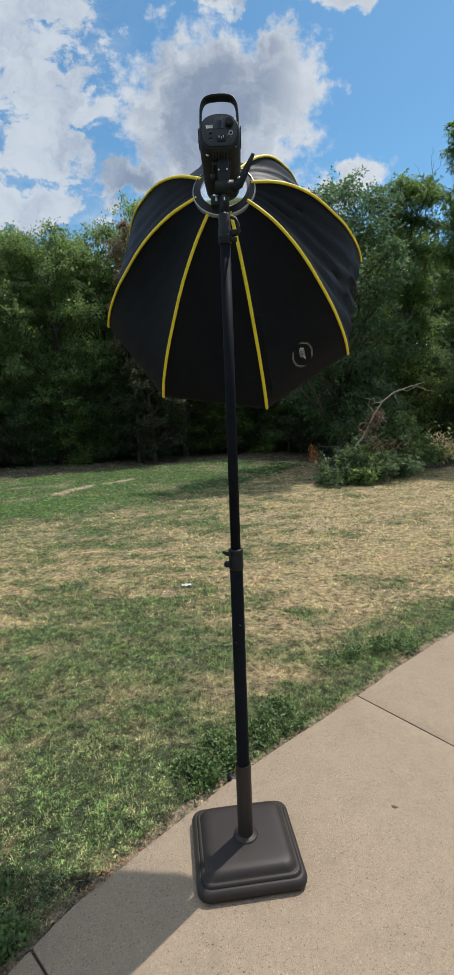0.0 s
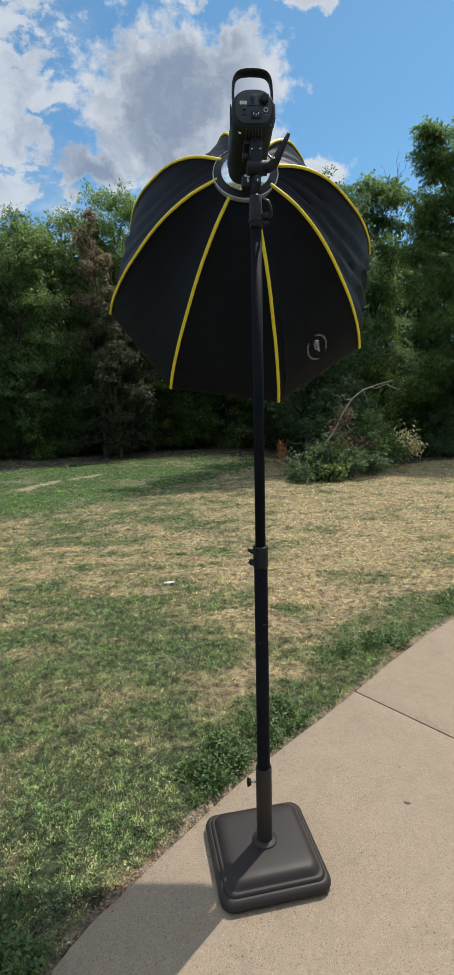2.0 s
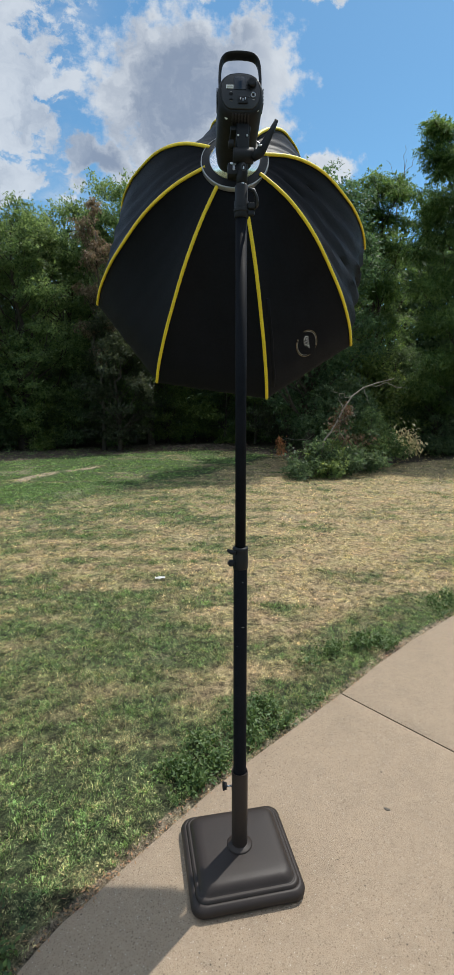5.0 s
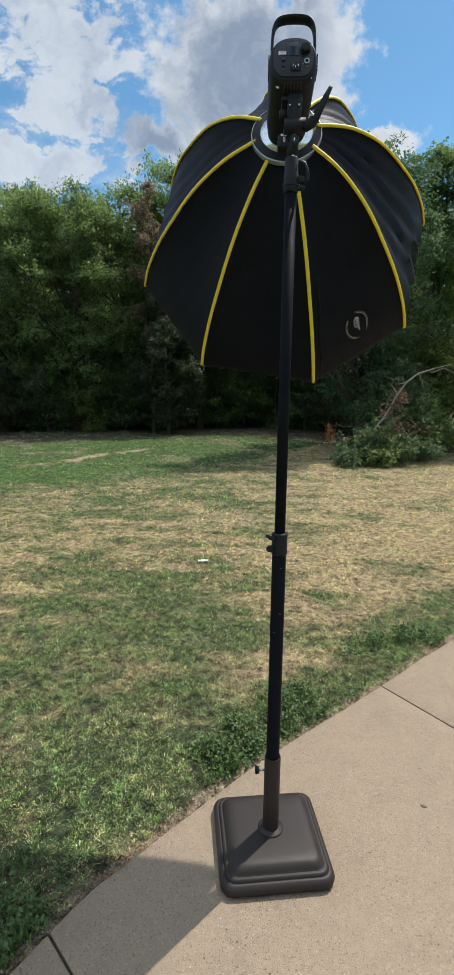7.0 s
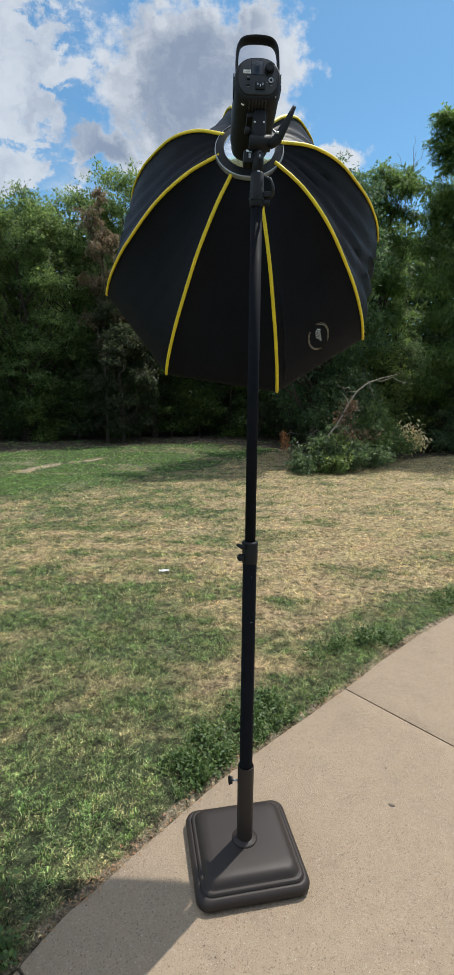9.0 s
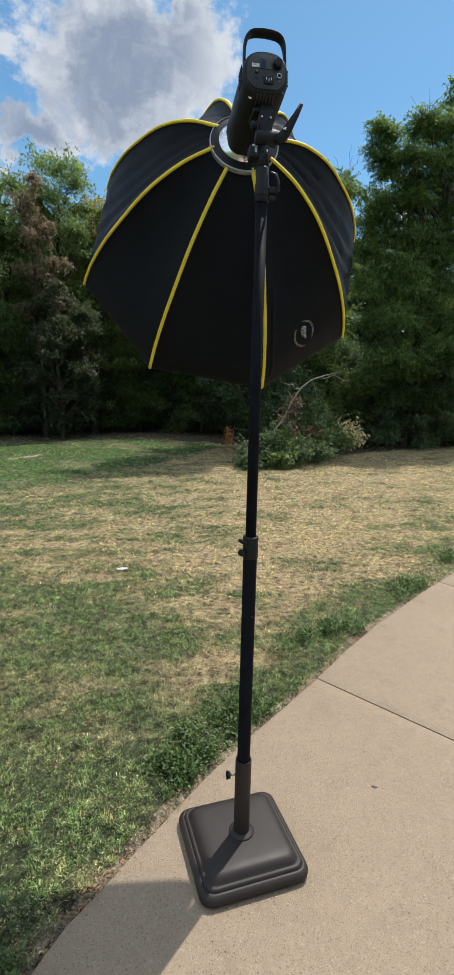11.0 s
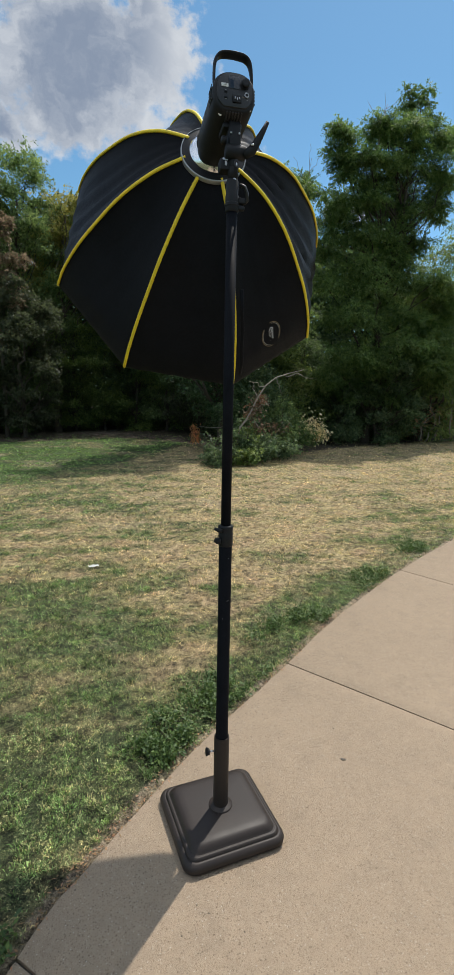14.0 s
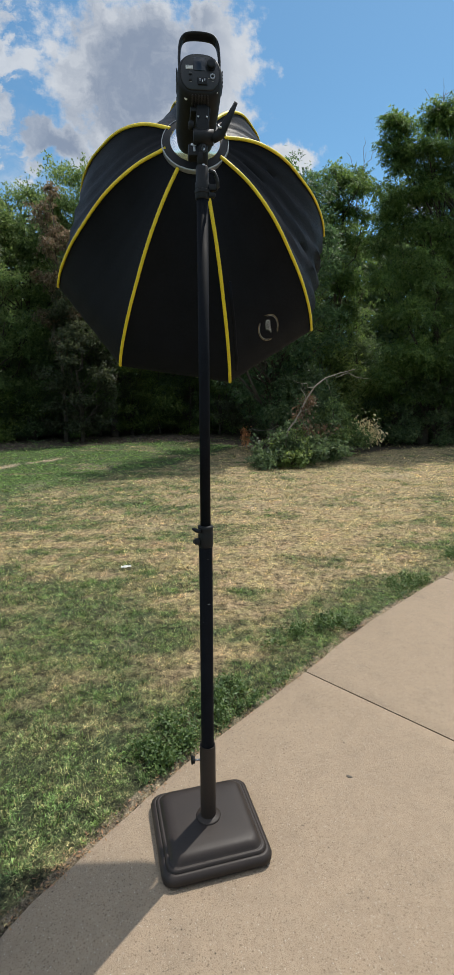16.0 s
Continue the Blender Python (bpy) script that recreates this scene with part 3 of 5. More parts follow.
def axis_steps(lo, hi, fine, slow, end=900.0):
    """Fine steps from lo to hi, then slowly growing ones as far as slow reaches on either side, then large ones to the horizon."""
    def out(reach):
        d, a, steps = fine, 0.0, []
        while a < end:
            d *= 1.03 if a < reach else 1.3
            a += d
            steps.append(a)
        return np.array(steps)
    return np.r_[(lo - out(slow[0]))[::-1], np.arange(lo, hi, fine), hi, hi + out(slow[1])]


def build_ground():
    xs, ys = axis_steps(-3.0, 4.5, 0.06, (9.0, 9.0)), axis_steps(0.6, 6.0, 0.06, (6.0, 15.0))
    X, Y = np.meshgrid(xs, ys)
    x, y = X.ravel(), Y.ravel()
    v = np.stack((x, y, lawn_height(x, y)), 1)
    n, k = len(xs), len(ys)
    i = (np.arange(k - 1)[:, None] * n + np.arange(n - 1)[None]).ravel()
    me = mesh_from("ground", v, np.stack((i, i + 1, i + n + 1, i + n), 1), M_TURF, {"dryness": dryness(x, y), "bare": bareness(x, y), "litter": step(-0.5, 0.4, wood_side(x, y))}, True)
    tagged(new("ground", me), "sunburnt lawn of green and straw-coloured grass over soil", "lawn", kind="structure")


build_ground()


def build_pavement():
    walk_way = new("pavement")
    tagged(walk_way, "curved buff concrete walk in long slabs with tooled joints", "walkway", kind="structure")
    seg = np.r_[0, np.cumsum(np.linalg.norm(np.diff(EDGE, axis=0), axis=1))]

    def at(s):
        p = np.array([np.interp(s, seg, EDGE[:, 0]), np.interp(s, seg, EDGE[:, 1])])
        q = np.array([np.interp(s + 0.05, seg, EDGE[:, 0]), np.interp(s + 0.05, seg, EDGE[:, 1])]) - np.array([np.interp(s - 0.05, seg, EDGE[:, 0]), np.interp(s - 0.05, seg, EDGE[:, 1])])
        q /= np.linalg.norm(q)
        return p, np.array([q[1], -q[0]])

    def s_of(x, y):
        return seg[((EDGE - (x, y)) ** 2).sum(1).argmin()]
    cuts = [0.05, s_of(-1.62, -0.55), s_of(-0.70, 1.44), s_of(0.74, 2.865), s_of(2.48, 4.26), s_of(4.3, 5.39), s_of(6.2, 6.28), seg[-1] - 0.06]
    gap, lip = 0.005, 0.005
    lay = [np.array(v, float) / np.hypot(*v) for v in ((0.96, -0.28), (0.93, -0.37), (0.71, -0.71), (0.60, -0.80), (0.50, -0.87), (0.42, -0.91), (0.34, -0.94), (0.30, -0.95))]

    def joint_way(s):
        w = np.array([np.interp(s, cuts, [v[k] for v in lay]) for k in (0, 1)])
        return w / np.linalg.norm(w)
    for a, b in zip(cuts, cuts[1:]):
        s0, s1 = a + gap, b - gap
        n = max(8, int((s1 - s0) / 0.09))
        # across the slab: foot of the side, below the arris, on top, far side
        rows = []
        for j, s in enumerate(np.linspace(s0, s1, n)):
            p, r = at(s)[0], joint_way(s)
            wob = 0.006 * (value_noise(s, 0.3, 6.0, 2) - 0.5) + 0.004 * (value_noise(s, 0.7, 25.0, 4) - 0.5)
            end = j in (0, n - 1)
            prof = [(0.0, -0.11), (0.0, -lip), (lip, 0.0), (WALK_WIDTH * 0.5, 0.0), (WALK_WIDTH - lip, 0.0), (WALK_WIDTH, -lip), (WALK_WIDTH, -0.11)]
            rows.append([(*(p + r * (o + (wob if o < 0.1 else 0))), z - (lip * 0.7 if end and z > -0.05 else 0)) for o, z in prof])
        # tooled ends: a second row just inside each end carries the full height
        def inside(u, w):
            u, w = np.array(u), np.array(w)
            return (*(u + (w - u) * min(1, 0.008 / np.linalg.norm(u[:2] - w[:2])))[:2], w[2])
        rows.insert(1, [inside(u, w) for u, w in zip(rows[0], rows[1])])
        rows.insert(-1, [inside(u, w) for u, w in zip(rows[-1], rows[-2])])
        bm = bmesh.new()
        V = [[bm.verts.new(c) for c in r] for r in rows]
        for r, q in zip(V, V[1:]):
            for k in range(len(r) - 1):
                bm.faces.new((r[k], r[k + 1], q[k + 1], q[k]))
        bm.faces.new(V[0][::-1]), bm.faces.new(V[-1])
        bmesh.ops.recalc_face_normals(bm, faces=bm.faces)
        part("slab", bm, M_CONCRETE, walk_way, smooth=50)
    # dirt at the bottom of the joints
    for c in cuts[1:-1]:
        p, r = at(c)[0], joint_way(c)
        t = np.array([-r[1], r[0]])
        m = Matrix(((r[0], t[0], 0, p[0] + r[0] * WALK_WIDTH / 2), (r[1], t[1], 0, p[1] + r[1] * WALK_WIDTH / 2), (0, 0, 1, -0.045), (0, 0, 0, 1)))
        part("joint_filler", box(WALK_WIDTH - 0.01, 2 * gap - 0.001, 0.06, m), M_JOINT, walk_way, "dark soil packed into a joint")


M_JOINT = material("joint_dirt", (0.055, 0.045, 0.035), 0.95, vary=0.3, scale=60, bump=0.6, bump_scale=300)
build_pavement()


# ---- lamp stand: umbrella base, pole, studio light, softbox ----
POLE = (0.023, 1.775)


def rounded_square(half, corner, z, steps=7):
    pts = []
    for q, (cx, cy) in enumerate(((1, 1), (-1, 1), (-1, -1), (1, -1))):
        for i in range(steps):
            a = math.pi / 2 * (q + i / (steps - 1))
            pts.append((cx * (half - corner) + corner * math.cos(a), cy * (half - corner) + corner * math.sin(a), z))
    return pts


def loft(rings, bm=None):
    bm = bm or bmesh.new()
    V = [[bm.verts.new(p) for p in r] for r in rings]
    n = len(V[0])
    for a, b in zip(V, V[1:]):
        for k in range(n):
            bm.faces.new((a[k], a[(k + 1) % n], b[(k + 1) % n], b[k]))
    bm.faces.new(V[0][::-1]), bm.faces.new(V[-1])
    bmesh.ops.recalc_face_normals(bm, faces=bm.faces)
    return bm


def build_base():
    base = thing("umbrella_base", (POLE[0] - 0.001, POLE[1] + 0.008, 0), "square brown resin umbrella base with stepped edge, weighing down the stand", "umbrella base", turn=7)
    rings = []
    for half, corner, z in ((0.176, 0.030, 0.0), (0.188, 0.040, 0.002), (0.1955, 0.046, 0.010), (0.197, 0.047, 0.022), (0.1935, 0.045, 0.032), (0.186, 0.041, 0.0385), (0.1795, 0.038, 0.0405),
                            (0.1775, 0.037, 0.0395), (0.1765, 0.0365, 0.041), (0.1755, 0.036, 0.0455), (0.172, 0.035, 0.0485), (0.1675, 0.034, 0.0495), (0.1655, 0.034, 0.0485), (0.1635, 0.034, 0.0495),
                            (0.1605, 0.036, 0.056), (0.1550, 0.038, 0.0640), (0.1475, 0.038, 0.0690), (0.139, 0.036, 0.0718), (0.118, 0.03, 0.0735), (0.06, 0.02, 0.0745), (0.03, 0.012, 0.0745)):
        rings.append(rounded_square(half * 1.035, corner * 1.03, z * 1.16, 9))
    part("body", loft(rings), M_RESIN, base, "matt brown moulded resin", smooth=60)
    axis = Matrix.Translation((0.0, -0.008, 0))
    part("flange", lathe([(0.047, 0.0850), (0.0475, 0.0885), (0.044, 0.092), (0.034, 0.093), (0.031, 0.096)], 40, None, axis), M_TUBE, base)
    part("tube", washer([(0.0295, 0.076), (0.0295, 0.388), (0.0288, 0.394), (0.0265, 0.394), (0.0262, 0.388), (0.0262, 0.076)], 40, axis), M_TUBE, base, "dark brown steel tube")
    knob = part("knob", tube([(-0.056, 0.002, 0.331), (-0.047, 0.000, 0.331)], [0.0125, 0.0125], 6), M_BLACK, base, "black plastic thumbscrew knob")
    bm = tube([(-0.048, 0.000, 0.331), (-0.027, -0.004, 0.331)], 0.0036, 10)
    part("screw", bm, M_STEEL, knob, "bright steel screw")
    grip = lathe([(0.006, -0.004), (0.0115, -0.003), (0.0125, 0.0), (0.0115, 0.003), (0.006, 0.004)], 12, None, pose(-0.058, 0.002, 0.331, 0, 90, 10) @ Matrix.Diagonal((1.6, 0.62, 1, 1)))
    part("wing", grip, M_BLACK, knob)


def build_pole():
    pole = thing("stand_pole", (*POLE, 0.078), "tall black telescoping light stand pole rising from the umbrella base", "light stand")
    z0 = 0.078
    part("lower_section", lathe([(0.0225, 0.0), (0.0235, 0.004), (0.0235, 1.108 - 0.0), (0.0225, 1.112)], 36), M_POLE, pole)
    part("upper_section", lathe([(0.0178, 1.100), (0.0178, 2.27 - z0)], 32), M_POLE, pole)
    # middle clamp
    cz = 1.222 - z0
    clamp = part("clamp", lathe([(0.0245, cz - 0.058), (0.0262, cz - 0.055), (0.0262, cz - 0.012), (0.0250, cz - 0.006), (0.0262, cz + 0.004), (0.0272, cz + 0.012), (0.0262, cz + 0.016), (0.020, cz + 0.018)], 36), M_BLACK, pole, "black plastic pole clamp")
    part("lug", box(0.020, 0.022, 0.020, pose(-0.031, -0.010, cz - 0.036), 0.004), M_BLACK, clamp)
    part("lever", tube([(-0.020, -0.022, cz + 0.002), (-0.032, -0.024, cz + 0.006), (-0.046, -0.018, cz + 0.012)], [0.009, 0.0095, 0.006], 8, None, 0.8), M_BLACK, clamp)
    part("bolt", tube([(-0.044, -0.010, cz - 0.036), (-0.038, -0.010, cz - 0.036)], 0.006, 6), M_BLACK, clamp)
    for dz in (-0.10, -0.262, -0.33):
        m = pose(-0.004 + 0.012 * math.sin(dz * 40), -0.0233, cz + dz, 90)
        part("scuff", box(0.003 + 0.005 * (dz == -0.262), 0.0010, 0.0008, m), M_ALUMINIUM, pole, "bright worn spot in the black finish")
    # upper clamp with its T screw
    tz = 2.30 - z0
    top = part("clamp", lathe([(0.0195, tz - 0.030), (0.0215, tz - 0.027), (0.0215, tz + 0.018), (0.0195, tz + 0.022), (0.0195, tz + 0.060), (0.0165, tz + 0.066)], 32), M_BLACK, pole, "black plastic pole clamp")
    part("collar", washer([(0.0215, tz - 0.014), (0.0235, tz - 0.012), (0.0235, tz - 0.004), (0.0215, tz - 0.002)], 32), M_BLACK, top)
    part("lug", box(0.026, 0.018, 0.018, pose(0.030, -0.006, tz + 0.004), 0.004), M_BLACK, top)
    part("lug", box(0.022, 0.016, 0.014, pose(0.028, -0.006, tz - 0.017), 0.004), M_BLACK, top)
    part("lever", tube([(0.020, -0.012, tz + 0.050), (0.036, -0.016, tz + 0.044), (0.044, -0.016, tz + 0.026), (0.046, -0.014, tz + 0.006), (0.040, -0.012, tz - 0.004)], [0.006, 0.007, 0.007, 0.007, 0.004], 8, None, 0.7), M_PANEL, top, "curved grey-black lever")
    part("stud", lathe([(0.0155, tz + 0.060), (0.0155, tz + 0.098), (0.0135, tz + 0.102)], 28), M_BLACK, pole)
    part("bolt", lathe([(0.0045, 0.0), (0.0045, 0.0025), (0.003, 0.0035)], 16, None, pose(0.002, -0.0150, 2.362 - z0, 90)), M_STEEL, pole, "bright steel screw head")


def superellipse(w, h, cx, cz, y, power=2.6, n=40, floor=None):
    pts = []
    for k in range(n):
        a = 2 * math.pi * k / n
        c, s = math.cos(a), math.sin(a)
        x = math.copysign(abs(c) ** (2 / power), c) * w + cx
        z = math.copysign(abs(s) ** (2 / power), s) * h + cz
        pts.append((x, y, max(z, floor) if floor is not None else z))
    return pts


def build_light():
    """Local: x to the right, y along the barrel towards the softbox, z up; the back face lies at y = 0."""
    lamp = new("studio_light")
    lamp.matrix_world = pose(0.0165, 1.742, 2.594, -6.2, 0, -1.6)
    tagged(lamp, "black barrel-shaped studio light with carrying handle, tilted on the stand", "studio light")
    w = 0.0665
    rings = [superellipse(w * f, h, 0, cz, y, 2.5, 44, fl) for f, h, cz, y, fl in (
        (0.86, 0.054, 0.002, 0.002, -0.047), (0.93, 0.0575, 0.001, 0.0045, -0.051), (0.98, 0.0610, 0.0, 0.011, -0.0555), (1.0, 0.0640, -0.001, 0.022, -0.062), (1.0, 0.0660, -0.002, 0.05, -0.070),
        (1.0, 0.0665, -0.003, 0.10, None), (1.0, 0.0665, -0.003, 0.235, None), (0.97, 0.0645, -0.003, 0.262, None), (0.94, 0.063, -0.003, 0.300, None))]
    body = part("body", loft(rings), M_BLACK, lamp, "matt black ribbed barrel", smooth=40)
    # rear panel and what sits on it
    panel = part("rear_panel", loft([superellipse(w * 0.84, 0.052, 0, 0.002, 0.003, 2.5, 44, -0.045), superellipse(w * 0.82, 0.0505, 0, 0.002, -0.0015, 2.5, 44, -0.0435), superellipse(w * 0.79, 0.0485, 0, 0.002, -0.0025, 2.5, 44, -0.042)]), M_PANEL, lamp, "flat dark rear panel")
    part("screen", box(0.035, 0.002, 0.036, pose(-0.002, -0.003, 0.026), 0.0015), M_SCREEN, panel, "glossy dark display")
    part("sticker", box(0.021, 0.001, 0.0105, pose(-0.031, -0.0032, 0.0155), 0.0006), M_WHITE, panel, "small white printed sticker")
    for dz in (-0.003, 0.001, 0.0045):
        part("print_bar", box(0.016, 0.0004, 0.0012, pose(-0.031, -0.0039, 0.0145 + dz)), M_GREYPRINT, panel)
    part("dial", lathe([(0.0125, 0), (0.0125, 0.010), (0.011, 0.013), (0.006, 0.0125)], 28, None, pose(0.032, -0.002, 0.024, 90)), M_BLACK, panel, "round black dial")
    part("dial_rim", washer([(0.0125, 0.001), (0.0142, 0.001), (0.0142, 0.004), (0.0125, 0.004)], 28, pose(0.032, -0.001, 0.024, 90)), M_PANEL, panel)
    sock = part("power_socket", box(0.028, 0.007, 0.022, pose(0.006, -0.004, -0.021), 0.003), M_BLACK, panel, "recessed mains socket")
    for dx in (-0.007, 0, 0.007):
        part("pin", box(0.0022, 0.003, 0.006, pose(0.006 + dx, -0.0082, -0.020 - (0.003 if dx == 0 else 0)), 0.0005), M_STEEL, sock)
    part("port", washer([(0.0045, 0), (0.0072, 0), (0.0072, 0.004), (0.0045, 0.004)], 22, pose(0.036, -0.0025, -0.007, 90)), M_ALUMINIUM, panel, "ring-shaped socket")
    part("switch", box(0.009, 0.004, 0.005, pose(-0.028, -0.0035, -0.003), 0.001), M_BLACK, panel)
    part("switch", box(0.009, 0.004, 0.005, pose(-0.028, -0.0035, -0.019), 0.001), M_BLACK, panel)
    for dx, dz in ((-0.028, 0.002), (-0.028, -0.0235), (0.037, -0.019), (0.026, -0.012)):
        part("print_bar", box(0.006, 0.0006, 0.0012, pose(dx, -0.0030, dz)), M_GREYPRINT, panel)
    # chamfer below the panel: vent slots, white badge, screws
    for dx in (-0.0225, -0.0135, -0.0045, 0.0045, 0.0135, 0.0225):
        part("vent_rib", box(0.0046, 0.005, 0.032, pose(dx, 0.019, -0.0605, -116), 0.001), M_PANEL, body)
    part("badge", lathe([(0.0075, 0), (0.0075, 0.0018), (0.006, 0.0026)], 24, None, pose(-0.0405, 0.020, -0.0515, 118, 0, -32) @ Matrix.Diagonal((0.8, 1.05, 1, 1))), M_WHITE, body, "oval white badge")
    for dx, dz, dy in ((-0.048, -0.041, 0.010), (0.050, -0.041, 0.010)):
        part("screw", lathe([(0.0026, 0), (0.0026, 0.002), (0.0015, 0.0028)], 12, None, pose(dx, dy, dz, 100)), M_STEEL, body)
    for side in (-1, 1):
        for k in range(5):
            part("cooling_slot", box(0.003, 0.046, 0.0042, pose(side * 0.0668, 0.040, 0.024 - 0.0095 * k, 0, side * 4, 0), 0.001), M_PANEL, body)
    # handle
    arch = smooth_line(((-0.0575, 0.012), (-0.0590, 0.045), (-0.0575, 0.078), (-0.053, 0.100), (-0.043, 0.1135), (-0.027, 0.1195), (0, 0.1215), (0.027, 0.1195), (0.043, 0.1135), (0.053, 0.100), (0.0575, 0.078), (0.0590, 0.045), (0.0575, 0.012)), 4)
    arch = [(float(x), float(z)) for x, z in arch]
    pts = [(x, 0.022 + 0.02 * (z - 0.012), z) for x, z in arch]
    part("handle", tube(pts, [0.0042 + 0.0024 * max(0.0, (z - 0.07) / 0.0515) for x, z in arch], 14, None, 2.6, (0, 1, 0)), M_BLACK, lamp, "arched black carrying handle")
    part("side_plate", box(0.001, 0.050, 0.024, pose(-0.0662, 0.150, 0.004), 0.0004), M_PANEL, body, "flat grey rectangle on the barrel's side")
    # fork, tilt joint and umbrella clamp below the barrel
    yoke = part("yoke", box(0.038, 0.050, 0.080, pose(0.008, 0.052, -0.098), 0.006), M_BLACK, lamp, "black tilting bracket")
    part("arm", box(0.060, 0.070, 0.018, pose(0.002, 0.070, -0.072), 0.005), M_BLACK, yoke)
    part("joint", tube([(-0.020, 0.040, -0.150), (0.040, 0.040, -0.150)], 0.021, 24), M_BLACK, yoke)
    part("neck", lathe([(0.0165, -0.232), (0.0165, -0.170), (0.0150, -0.150), (0.0150, -0.120)], 28, None, pose(0.0075, 0.0345, 0, 6.2)), M_BLACK, yoke)
    part("receiver", box(0.044, 0.040, 0.036, pose(-0.014, 0.066, -0.182), 0.006), M_BLACK, yoke)
    part("clamp_plate", box(0.017, 0.003, 0.006, pose(-0.020, 0.0445, -0.170, 0, 4), 0.001), M_STEEL, yoke, "bright steel plate")
    part("clamp_plate", box(0.007, 0.003, 0.014, pose(-0.018, 0.0445, -0.182), 0.001), M_ALUMINIUM, yoke, "bright steel plate")
    part("eyelet", washer([(0.0045, 0), (0.0075, 0), (0.0075, 0.003), (0.0045, 0.003)], 20, pose(0.009, 0.017, -0.195, 90) @ Matrix.Diagonal((1, 1.6, 1, 1))), M_PANEL, yoke)
    part("pin", lathe([(0.0032, 0), (0.0032, 0.003), (0.0015, 0.0045)], 12, None, pose(0.009, 0.0185, -0.198, 90) @ Matrix.Diagonal((0.8, 2.0, 1, 1))), M_STEEL, yoke, "bright steel pin")
    part("screw", lathe([(0.003, 0), (0.003, 0.002), (0.002, 0.003)], 12, None, pose(-0.006, 0.024, -0.102, 90)), M_STEEL, yoke)
    part("screw", lathe([(0.003, 0), (0.003, 0.002), (0.002, 0.003)], 12, None, pose(0.020, 0.024, -0.102, 90)), M_STEEL, yoke)
    part("knob", lathe([(0.011, 0), (0.0125, 0.004), (0.0125, 0.012), (0.009, 0.016)], 20, None, pose(-0.018, 0.040, -0.118, 0, -90)), M_BLACK, yoke)
    # long tilt lever
    lever = part("tilt_lever", tube([(0.036, 0.030, -0.160), (0.058, 0.022, -0.150), (0.070, 0.014, -0.132), (0.090, 0.006, -0.098), (0.104, 0.000, -0.071)], [0.014, 0.0155, 0.0125, 0.0085, 0.0055], 10, None, 0.7, (0, 1, 0)), M_BLACK, lamp, "long black tilt lever")
    part("pivot_screw", tube([(0.052, 0.006, -0.140), (0.061, 0.004, -0.140)], 0.0028, 8), M_STEEL, lever)


CENTRE, RIM = Vector((0.0679, 2.6193, 2.3078)), 0.640
AXIS = Vector((-0.0656, -0.9083, 0.4131)).normalized()
ACROSS = Vector((0.9974, -0.0720, 0.0)).normalized()
RIB_ANGLE = [13.1, 57.5, 102.0, 146.9, 194.0, 238.4, 283.0, 325.2]
BULGE = [0.014, 0.005, 0.005, 0.006, -0.010, -0.026, -0.010, 0.020]
RIB_D = [0.610, 0.598, 0.575, 0.545, 0.495, 0.435, 0.350, 0.257, 0.165, 0.085, 0.000]
RIB_R = [0.085, 0.125, 0.190, 0.246, 0.314, 0.376, 0.446, 0.516, 0.571, 0.610, 0.640]


